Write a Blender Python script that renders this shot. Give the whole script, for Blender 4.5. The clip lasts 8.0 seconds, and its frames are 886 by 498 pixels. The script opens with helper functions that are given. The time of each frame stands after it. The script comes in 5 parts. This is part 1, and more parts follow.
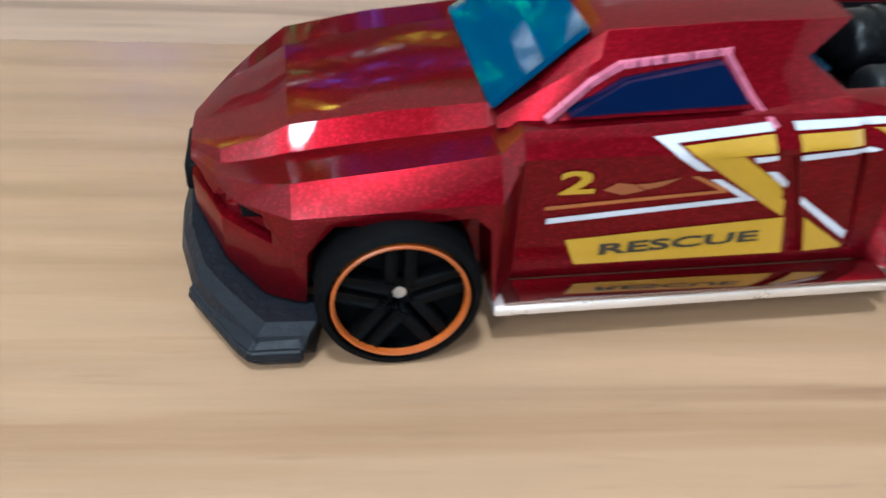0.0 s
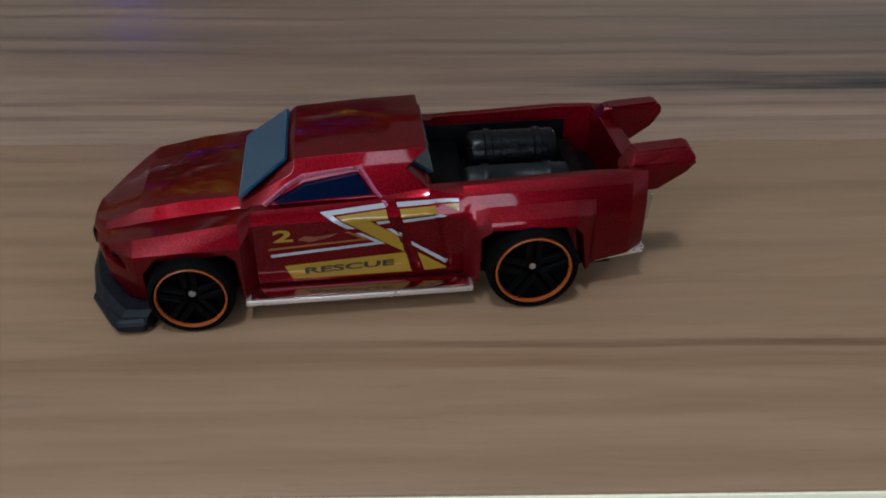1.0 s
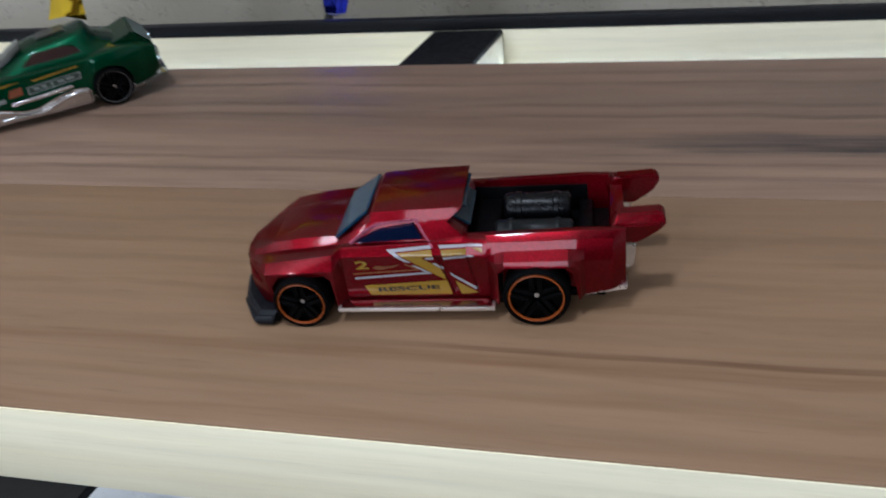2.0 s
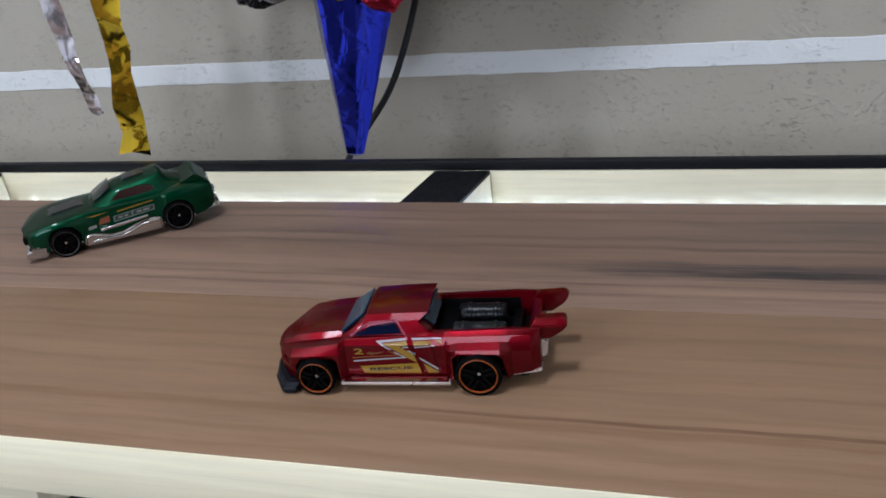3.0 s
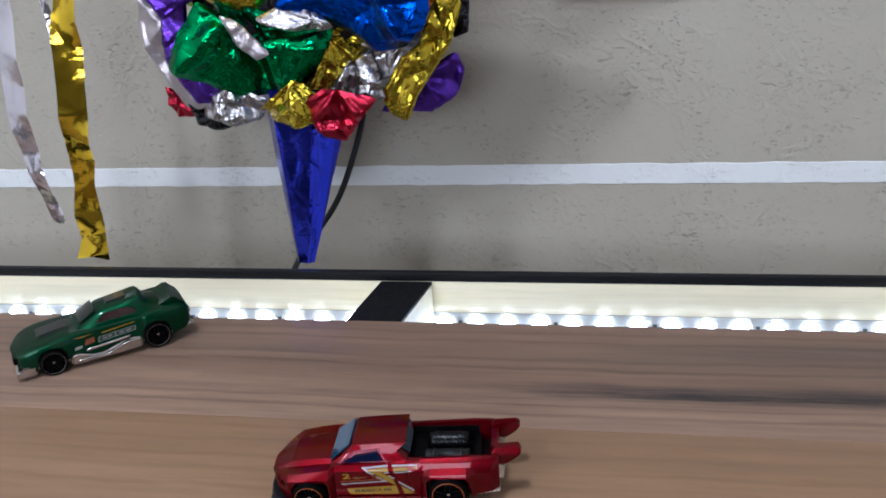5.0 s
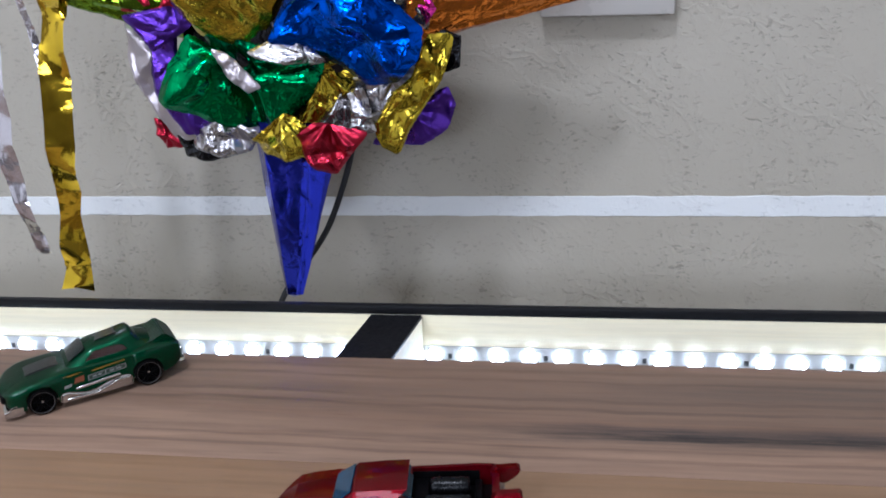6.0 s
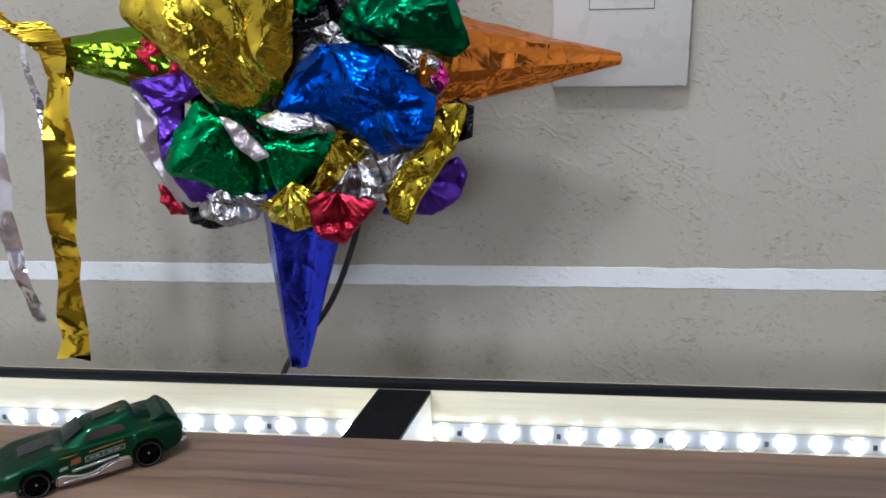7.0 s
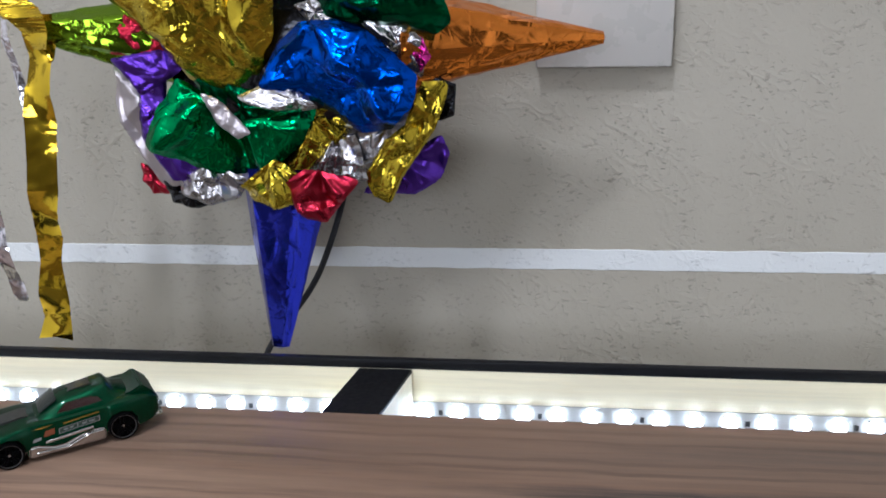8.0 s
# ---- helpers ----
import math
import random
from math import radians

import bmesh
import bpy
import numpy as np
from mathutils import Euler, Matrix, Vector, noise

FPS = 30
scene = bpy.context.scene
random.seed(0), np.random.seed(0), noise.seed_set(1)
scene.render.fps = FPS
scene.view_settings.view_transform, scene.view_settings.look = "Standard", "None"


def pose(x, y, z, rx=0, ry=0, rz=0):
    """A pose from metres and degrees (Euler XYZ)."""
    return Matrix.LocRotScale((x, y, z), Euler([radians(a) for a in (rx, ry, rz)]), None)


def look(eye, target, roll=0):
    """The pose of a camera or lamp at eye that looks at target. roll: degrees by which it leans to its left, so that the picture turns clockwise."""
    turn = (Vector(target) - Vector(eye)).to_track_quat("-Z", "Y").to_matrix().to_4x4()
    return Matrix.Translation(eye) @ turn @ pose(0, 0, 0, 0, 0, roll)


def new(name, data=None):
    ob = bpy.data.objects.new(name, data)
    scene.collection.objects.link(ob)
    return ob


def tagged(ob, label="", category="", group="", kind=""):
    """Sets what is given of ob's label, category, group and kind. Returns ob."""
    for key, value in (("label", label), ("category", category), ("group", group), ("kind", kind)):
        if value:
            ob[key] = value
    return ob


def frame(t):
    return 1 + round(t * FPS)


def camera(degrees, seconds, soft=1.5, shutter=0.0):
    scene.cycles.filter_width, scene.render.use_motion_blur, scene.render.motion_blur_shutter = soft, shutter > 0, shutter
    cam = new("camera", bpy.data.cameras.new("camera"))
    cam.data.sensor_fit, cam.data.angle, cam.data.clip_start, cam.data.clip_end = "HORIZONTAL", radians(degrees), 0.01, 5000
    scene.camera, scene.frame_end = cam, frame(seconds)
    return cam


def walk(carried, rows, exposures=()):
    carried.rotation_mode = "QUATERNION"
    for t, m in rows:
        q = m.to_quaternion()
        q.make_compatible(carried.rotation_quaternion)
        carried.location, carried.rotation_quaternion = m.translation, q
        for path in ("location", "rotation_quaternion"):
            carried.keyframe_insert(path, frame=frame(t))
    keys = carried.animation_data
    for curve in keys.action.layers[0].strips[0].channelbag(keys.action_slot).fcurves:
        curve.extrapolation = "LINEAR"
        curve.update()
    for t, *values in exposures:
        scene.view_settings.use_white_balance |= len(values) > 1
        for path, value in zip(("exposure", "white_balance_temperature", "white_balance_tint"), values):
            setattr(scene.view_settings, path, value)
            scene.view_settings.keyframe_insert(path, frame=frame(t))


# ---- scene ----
cam = camera(53.0, 8.0, soft=1.7, shutter=0.3)
ROWS = [
    (0, (-0.02261, -0.04394, 0.04058), (-0.02119, -0.02781, 0.02883), 3.3),
    (0.2, (-0.01839, -0.05318, 0.04552), (-0.01701, -0.03684, 0.03406), 2.1),
    (0.5, (-0.01045, -0.06909, 0.05404), (-0.00807, -0.05281, 0.04267), 3.7),
    (0.7, (-0.00050, -0.07927, 0.06023), (0.00124, -0.06273, 0.04911), 1.6),
    (1, (0.00778, -0.08852, 0.07175), (0.00813, -0.07198, 0.06051), 0.2),
    (1.2, (0.01969, -0.09801, 0.07584), (0.01853, -0.08157, 0.06451), -1.8),
    (1.5, (0.03134, -0.10667, 0.08518), (0.02848, -0.09039, 0.07393), -4.3),
    (1.7, (0.03760, -0.11283, 0.08907), (0.03344, -0.09661, 0.07815), -7.0),
    (2, (0.04293, -0.12096, 0.09780), (0.03806, -0.10479, 0.08710), -7.1),
    (2.2, (0.04978, -0.13192, 0.10618), (0.04401, -0.11554, 0.09625), -8.2),
    (3.3, (0.07528, -0.18764, 0.13502), (0.07018, -0.17012, 0.12684), -5.8),
    (3.5, (0.07058, -0.19202, 0.13745), (0.06575, -0.17433, 0.12945), -5.4),
    (4, (0.06013, -0.21347, 0.14059), (0.05531, -0.19595, 0.13223), -4.6),
    (4.5, (0.06125, -0.22279, 0.15651), (0.05689, -0.20504, 0.14837), -3.7),
    (4.7, (0.06626, -0.21356, 0.17003), (0.06232, -0.19559, 0.16218), -3.9),
    (5.8, (0.05868, -0.21111, 0.18136), (0.05582, -0.19271, 0.17405), -2.7),
    (6, (0.05708, -0.20999, 0.18489), (0.05419, -0.19157, 0.17766), -2.8),
    (6.5, (0.05364, -0.19150, 0.19419), (0.05095, -0.17288, 0.18740), -2.7),
    (7, (0.04509, -0.19753, 0.18866), (0.04240, -0.17865, 0.18263), -2),
    (7.5, (0.04925, -0.20001, 0.18690), (0.04665, -0.18109, 0.18098), -1.6),
    (8, (0.05488, -0.19842, 0.17814), (0.05217, -0.17955, 0.17209), -1.8),
]
EXPOSURES = [(0.0, 1.35, 5060, -3), (0.3, 1.10, 5060, -2), (0.6, 0.34, 5100, 0), (0.9, -0.33, 5200, 2), (1.5, -0.20, 5200, 5), (2.2, -0.10, 5350, 9), (3.3, -0.04, 5400, 11),
             (4.0, 0.04, 5450, 11), (4.5, 0.01, 5450, 12), (4.7, 0.05, 5400, 12), (5.8, 0.25, 5300, 13), (6.5, 0.20, 5350, 12), (7.0, 0.15, 5500, 11), (8.0, 0.15, 5500, 11)]
walk(cam, [(t, look(eye, target, roll)) for t, eye, target, roll in ROWS], EXPOSURES)

# ---- world and lights ----
world = bpy.data.worlds.new("room_dusk")
world.use_nodes = True
scene.world = world
world.node_tree.nodes["Background"].inputs[0].default_value = (0.8, 0.85, 1.0, 1)
world.node_tree.nodes["Background"].inputs[1].default_value = 0.05


def area_lamp(name, eye, target, size, watts, colour, high=0.0):
    """A round lamp, or one of size x high where high is given."""
    data = bpy.data.lights.new(name, "AREA")
    data.shape, data.size, data.energy, data.color = "RECTANGLE" if high else "DISK", size, watts, colour
    if high:
        data.size_y = high
    ob = new(name, data)
    ob.matrix_world = look(eye, target)
    return ob


area_lamp("ceiling_lamp_light", (-0.16, -0.48, 1.66), (-0.02, 0.10, 0.0), 0.18, 14.3, (1.0, 0.97, 0.93))
# Unseen soft light added before the shelf to fill the wall and car flanks.
area_lamp("window_light", (-0.10, -1.75, 0.50), (0.0, 0.25, 0.05), 1.10, 13.0, (1.0, 0.99, 0.98), 0.45)
globe = bpy.data.lights.new("room_lamp_light", "POINT")
globe.energy, globe.shadow_soft_size, globe.color = 32.0, 0.14, (1.0, 0.98, 0.95)
new("room_lamp_light", globe).location = (-0.90, -1.25, 1.15)

# ---- materials ----
def tree_of(name):
    m = bpy.data.materials.new(name)
    m.use_nodes = True
    nt = m.node_tree
    return m, nt, nt.nodes["Principled BSDF"]


def node(nt, kind, **inputs):
    n = nt.nodes.new(kind)
    for key, value in inputs.items():
        n.inputs[key.replace("_", " ")].default_value = value
    return n


def coords(nt, scale=(1, 1, 1), which="Object", turn=(0, 0, 0)):
    tc, mp = nt.nodes.new("ShaderNodeTexCoord"), nt.nodes.new("ShaderNodeMapping")
    mp.inputs["Scale"].default_value, mp.inputs["Rotation"].default_value = scale, turn
    nt.links.new(tc.outputs[which], mp.inputs["Vector"])
    return mp.outputs["Vector"]


def ramp(nt, fac, stops):
    r = nt.nodes.new("ShaderNodeValToRGB")
    el = r.color_ramp.elements
    while len(el) < len(stops):
        el.new(0.5)
    for e, (p, c) in zip(el, stops):
        e.position, e.color = p, (*c, 1) if len(c) == 3 else c
    nt.links.new(fac, r.inputs["Fac"])
    return r.outputs["Color"]


def grey(v):
    return (v, v, v)


def bump(nt, bsdf, height, strength, distance):
    b = node(nt, "ShaderNodeBump", Strength=strength, Distance=distance)
    nt.links.new(height, b.inputs["Height"])
    nt.links.new(b.outputs["Normal"], bsdf.inputs["Normal"])


def mix(nt, kind, fac, a, b):
    m = nt.nodes.new("ShaderNodeMix")
    m.data_type, m.blend_type = "RGBA", kind
    for sock, v in ((m.inputs[0], fac), (m.inputs[6], a), (m.inputs[7], b)):
        if hasattr(v, "is_linked"):
            nt.links.new(v, sock)
        else:
            sock.default_value = v if isinstance(v, (int, float)) else (*v, 1)
    return m.outputs[2]


def plain(name, colour, rough=0.5, metal=0.0, coat=0.0, grain=0.0, size=300.0, spec=0.5, spread=0.12):
    """A paint, plastic or metal with fine mottling in colour, gloss and relief."""
    m, nt, b = tree_of(name)
    n1 = node(nt, "ShaderNodeTexNoise", Scale=size, Detail=5.0, Roughness=0.6)
    n2 = node(nt, "ShaderNodeTexNoise", Scale=size * 0.12, Detail=3.0)
    v = coords(nt)
    nt.links.new(v, n1.inputs["Vector"])
    nt.links.new(v, n2.inputs["Vector"])
    lo, hi = [c * (1 - spread) for c in colour], [min(1, c * (1 + spread)) for c in colour]
    nt.links.new(ramp(nt, n2.outputs["Fac"], [(0.3, lo), (0.7, hi)]), b.inputs["Base Color"])
    nt.links.new(ramp(nt, n1.outputs["Fac"], [(0.3, grey(max(0.02, rough * 0.85))), (0.75, grey(min(1, rough * 1.2)))]), b.inputs["Roughness"])
    b.inputs["Metallic"].default_value = metal
    b.inputs["Coat Weight"].default_value = coat
    b.inputs["Coat Roughness"].default_value = 0.06
    b.inputs["Specular IOR Level"].default_value = spec
    if grain:
        bump(nt, b, n1.outputs["Fac"], grain, 0.0004)
    return m


def maths(nt, op, a, b=0.0, c=0.0, clamp=False):
    n = nt.nodes.new("ShaderNodeMath")
    n.operation, n.use_clamp = op, clamp
    for sock, v in zip(n.inputs, (a, b, c)):
        if hasattr(v, "is_linked"):
            nt.links.new(v, sock)
        else:
            sock.default_value = v
    return n.outputs[0]


def grain_line(nt, y0, half, strength, x0, sway):
    """How much of one growth line or stain lies at a place: a swaying band along x about y0, from x0 on."""
    sep = nt.nodes.new("ShaderNodeSeparateXYZ")
    nt.links.new(coords(nt), sep.inputs[0])
    slow = node(nt, "ShaderNodeTexNoise", Scale=1.0, Detail=3.0, Roughness=0.6)
    nt.links.new(coords(nt, (9.0, 4.0, 1.0)), slow.inputs["Vector"])
    fray = node(nt, "ShaderNodeTexNoise", Scale=1.0, Detail=5.0, Roughness=0.7)
    nt.links.new(coords(nt, (22.0, 500.0, 1.0)), fray.inputs["Vector"])
    mid = maths(nt, "MULTIPLY_ADD", maths(nt, "SUBTRACT", slow.outputs["Fac"], 0.5), sway, y0)
    far = maths(nt, "DIVIDE", maths(nt, "ABSOLUTE", maths(nt, "SUBTRACT", sep.outputs["Y"], mid)), half)
    body = maths(nt, "MULTIPLY_ADD", far, -1.9, 1.9, clamp=True)
    start = maths(nt, "MULTIPLY_ADD", sep.outputs["X"], 14.0, -14.0 * x0, clamp=True)
    rough_edge = maths(nt, "MULTIPLY_ADD", fray.outputs["Fac"], 2.6, -0.6, clamp=True)
    return maths(nt, "MULTIPLY", maths(nt, "MULTIPLY", body, start), maths(nt, "MULTIPLY", rough_edge, strength))


def wood(name, light, dark, streak, along=(3.0, 55.0, 55.0), rough=0.5, turn=(0, 0, 0), dirt=0.35, lines=(), fibre=0.76, vein=0.38):
    """Sawn softwood: long growth lines, fine fibre and a few broad dark bands."""
    m, nt, b = tree_of(name)
    v = coords(nt, along, turn=turn)
    warp = node(nt, "ShaderNodeTexNoise", Scale=0.35, Detail=2.0)
    nt.links.new(v, warp.inputs["Vector"])
    off = nt.nodes.new("ShaderNodeVectorMath")
    off.operation = "MULTIPLY_ADD"
    off.inputs[1].default_value = (0, 3.0, 3.0)
    nt.links.new(warp.outputs["Color"], off.inputs[0])
    nt.links.new(v, off.inputs[2])
    bands = node(nt, "ShaderNodeTexNoise", Scale=0.55, Detail=4.0, Roughness=0.55)
    fine = node(nt, "ShaderNodeTexNoise", Scale=5.0, Detail=6.0, Roughness=0.65)
    broad = node(nt, "ShaderNodeTexNoise", Scale=0.16, Detail=2.0)
    nt.links.new(off.outputs[0], bands.inputs["Vector"])
    nt.links.new(v, fine.inputs["Vector"])
    nt.links.new(off.outputs[0], broad.inputs["Vector"])
    base = ramp(nt, bands.outputs["Fac"], [(0.32, dark), (0.47, light), (0.56, [l * 0.93 for l in light]), (0.70, light)])
    fib = ramp(nt, fine.outputs["Fac"], [(0.30, grey(fibre)), (0.62, grey(1.0))])
    c = mix(nt, "MULTIPLY", 0.8, base, fib)
    pores = node(nt, "ShaderNodeTexNoise", Scale=1.0, Detail=3.0, Roughness=0.6)
    nt.links.new(coords(nt, (along[0] * 22, along[1] * 26, along[2] * 26), turn=turn), pores.inputs["Vector"])
    c = mix(nt, "MULTIPLY", ramp(nt, pores.outputs["Fac"], [(0.60, grey(0.0)), (0.70, grey(0.16))]), c, [d * 0.8 for d in dark])
    veins = node(nt, "ShaderNodeTexNoise", Scale=1.7, Detail=3.0, Roughness=0.6)
    nt.links.new(off.outputs[0], veins.inputs["Vector"])
    c = mix(nt, "MIX", ramp(nt, veins.outputs["Fac"], [(0.47, grey(0.0)), (0.50, grey(vein)), (0.53, grey(0.0))]), c, dark)
    smear = ramp(nt, broad.outputs["Fac"], [(0.56, grey(0.0)), (0.72, grey(dirt))])
    c = mix(nt, "MIX", smear, c, streak)
    for y0, half, colour, strength, x0, sway in lines:
        c = mix(nt, "MIX", grain_line(nt, y0, half, strength, x0, sway), c, colour)
    nt.links.new(c, b.inputs["Base Color"])
    nt.links.new(ramp(nt, fine.outputs["Fac"], [(0.3, grey(rough * 0.85)), (0.7, grey(min(1, rough * 1.15)))]), b.inputs["Roughness"])
    b.inputs["Specular IOR Level"].default_value = 0.34
    bump(nt, b, fine.outputs["Fac"], 0.25, 0.0004)
    return m


M_PLANK = wood("stained_pine", (0.243, 0.147, 0.083), (0.192, 0.108, 0.055), (0.102, 0.057, 0.033), (3.0, 45.0, 45.0), 0.5, dirt=0.28, lines=(
    (-0.0070, 0.0020, (0.125, 0.057, 0.020), 0.40, -0.6, 0.010), (-0.0040, 0.0010, (0.075, 0.030, 0.010), 0.72, -0.036, 0.004), (-0.0245, 0.0026, (0.128, 0.065, 0.026), 0.26, -0.6, 0.012),
    (-0.0160, 0.0012, (0.130, 0.069, 0.026), 0.22, -0.6, 0.014), (0.0000, 0.0011, (0.123, 0.062, 0.023), 0.28, 0.02, 0.008), (0.010, 0.0012, (0.120, 0.064, 0.027), 0.25, -0.6, 0.014),
    (0.0190, 0.0014, (0.130, 0.071, 0.030), 0.22, -0.6, 0.012), (0.0265, 0.0013, (0.123, 0.062, 0.023), 0.28, -0.6, 0.012), (0.0355, 0.0015, (0.119, 0.068, 0.031), 0.28, -0.6, 0.012), (0.044, 0.0013, (0.119, 0.068, 0.031), 0.22, -0.6, 0.010)))
M_PLANK_BACK = wood("stained_pine_greyed", (0.230, 0.147, 0.100), (0.154, 0.091, 0.058), (0.054, 0.040, 0.033), (2.2, 38.0, 38.0), 0.52, dirt=0.6, fibre=0.60, lines=(
    (0.0765, 0.0070, (0.034, 0.028, 0.027), 1.05, 0.00, 0.010), (0.0750, 0.0022, (0.020, 0.016, 0.015), 1.0, 0.03, 0.010), (0.108, 0.010, (0.060, 0.048, 0.041), 0.5, 0.05, 0.014), (0.060, 0.0014, (0.064, 0.037, 0.025), 0.5, -0.6, 0.010),
    (0.0665, 0.0012, (0.064, 0.037, 0.025), 0.5, -0.6, 0.010), (0.0700, 0.0030, (0.070, 0.046, 0.034), 0.4, -0.6, 0.010), (0.092, 0.0014, (0.060, 0.037, 0.025), 0.5, -0.6, 0.012), (0.099, 0.0016, (0.064, 0.039, 0.026), 0.45, -0.6, 0.012),
    (0.1135, 0.0014, (0.064, 0.039, 0.026), 0.45, -0.6, 0.012), (0.121, 0.0016, (0.069, 0.039, 0.025), 0.4, -0.6, 0.010)))
M_PINE = wood("raw_pine", (0.88, 0.81, 0.59), (0.84, 0.74, 0.50), (0.66, 0.55, 0.36), (4.0, 110.0, 110.0), 0.6, dirt=0.12, fibre=0.88, vein=0.3)
M_STEEL = plain("black_steel", (0.005, 0.005, 0.006), 0.5, 0.0, spec=0.2, grain=0.3, size=400)


def plaster_mat(name, low, high, pits=0.74):
    """Hand-trowelled plaster: soft swells, curved comb marks of the trowel and many small dark pits."""
    m, nt, b = tree_of(name)
    v = coords(nt)
    big = node(nt, "ShaderNodeTexNoise", Scale=6.0, Detail=5.0, Roughness=0.6)
    drift = node(nt, "ShaderNodeTexNoise", Scale=26.0, Detail=3.0, Roughness=0.6)
    grit = node(nt, "ShaderNodeTexNoise", Scale=380.0, Detail=4.0, Roughness=0.65)
    for n in (big, drift, grit):
        nt.links.new(v, n.inputs["Vector"])
    where = ramp(nt, drift.outputs["Fac"], [(0.40, grey(0.1)), (0.64, grey(1.0))])
    # pits: short dashes of two tilts and round specks
    dents = None
    for scale, tilt, lo, hi in (((210.0, 210.0, 430.0), 0.55, 0.63, 0.70), ((300.0, 300.0, 560.0), -0.4, 0.64, 0.71), ((330.0, 330.0, 330.0), 0.0, 0.67, 0.73)):
        n = node(nt, "ShaderNodeTexNoise", Scale=1.0, Detail=1.5, Roughness=0.5, Distortion=0.5)
        nt.links.new(coords(nt, scale, turn=(0, tilt, 0)), n.inputs["Vector"])
        d = mix(nt, "MULTIPLY", 1.0, ramp(nt, n.outputs["Fac"], [(lo, grey(0.0)), (hi, grey(1.0))]), where)
        dents = d if dents is None else mix(nt, "LIGHTEN", 1.0, dents, d)
    # arcs of the trowel about two far centres
    combs = None
    for cx, cz, across in ((-0.02, -0.06, 90.0), (0.34, 0.42, 75.0)):
        mp = nt.nodes.new("ShaderNodeMapping")
        mp.inputs["Location"].default_value = (-cx, 0, -cz)
        nt.links.new(v, mp.inputs["Vector"])
        w = node(nt, "ShaderNodeTexWave", Scale=across / 6.283, Distortion=5.0, Detail=4.0)
        w.inputs["Detail Scale"].default_value = 2.2
        w.wave_type, w.rings_direction = "RINGS", "Y"
        nt.links.new(mp.outputs["Vector"], w.inputs["Vector"])
        k = ramp(nt, w.outputs["Fac"], [(0.60, grey(0.0)), (0.90, grey(1.0)), (1.0, grey(0.4))])
        combs = k if combs is None else mix(nt, "LIGHTEN", 1.0, combs, k)
    combs = mix(nt, "MULTIPLY", 1.0, combs, where)
    base = ramp(nt, big.outputs["Fac"], [(0.3, low), (0.7, high)])
    c = mix(nt, "MULTIPLY", 0.8, base, ramp(nt, dents, [(0.0, grey(1.0)), (1.0, grey(pits))]))
    nt.links.new(c, b.inputs["Base Color"])
    b.inputs["Roughness"].default_value = 0.9
    # curled ridges that the trowel left, broken into short arcs
    swirl = node(nt, "ShaderNodeTexNoise", Scale=46.0, Detail=2.0, Roughness=0.5, Distortion=1.4)
    nt.links.new(v, swirl.inputs["Vector"])
    curl = ramp(nt, swirl.outputs["Fac"], [(0.485, grey(0.0)), (0.50, grey(1.0)), (0.515, grey(0.0))])
    curl = mix(nt, "MULTIPLY", 1.0, curl, where)
    h = mix(nt, "ADD", 0.55, big.outputs["Fac"], combs)
    h = mix(nt, "ADD", 0.3, h, curl)
    h = mix(nt, "SUBTRACT", 0.8, h, dents)
    h = mix(nt, "ADD", 0.25, h, grit.outputs["Fac"])
    bump(nt, b, h, 0.55, 0.0013)
    return m


M_WALL = plaster_mat("rough_plaster", (0.335, 0.306, 0.250), (0.385, 0.355, 0.296), 0.68)
M_STRIPE = plaster_mat("white_wall_paint", (0.62, 0.63, 0.63), (0.68, 0.69, 0.69), 0.78)
M_BASE = plaster_mat("white_base_paint", (0.76, 0.77, 0.78), (0.82, 0.83, 0.84), 0.7)
# Unseen room: near-white walls and ceiling bounce fill, dark surfaces darken reflections.
M_ROOM = plain("room_paint", (0.87, 0.86, 0.84), 0.9, size=8)
M_DARK_BACKING = plain("dark_wall_backing", (0.10, 0.085, 0.075), 0.9, size=8)
M_FLOOR = plain("dark_floor_backing", (0.11, 0.09, 0.075), 0.6, size=8)

# ---- small builders ----
CM = 0.01


def mesh_object(name, bm, material, smooth=0.0):
    me = bpy.data.meshes.new(name)
    bmesh.ops.recalc_face_normals(bm, faces=bm.faces)
    bm.to_mesh(me)
    bm.free()
    if material is not None:
        me.materials.append(material)
    if smooth:
        me.shade_smooth()
        me.set_sharp_from_angle(angle=radians(smooth))
    return new(name, me)


def part(name, bm, material, parent, label="", smooth=40.0):
    ob = mesh_object(name, bm, material, smooth)
    ob.parent = parent
    if label:
        ob["label"] = label
    return ob


def add_box(bm, lo, hi, bevel=0.0, seg=2, m=None):
    made = bmesh.ops.create_cube(bm, size=1.0)["verts"]
    mid, size = [(a + b) / 2 for a, b in zip(lo, hi)], [b - a for a, b in zip(lo, hi)]
    for v in made:
        v.co = Vector((v.co.x * size[0] + mid[0], v.co.y * size[1] + mid[1], v.co.z * size[2] + mid[2]))
        if m is not None:
            v.co = m @ v.co
    if bevel:
        edges = {e for v in made for e in v.link_edges}
        bmesh.ops.bevel(bm, geom=list(edges), offset=bevel, segments=seg, affect="EDGES", profile=0.5)
    return bm


def box(lo, hi, bevel=0.0, seg=2, m=None):
    return add_box(bmesh.new(), lo, hi, bevel, seg, m)


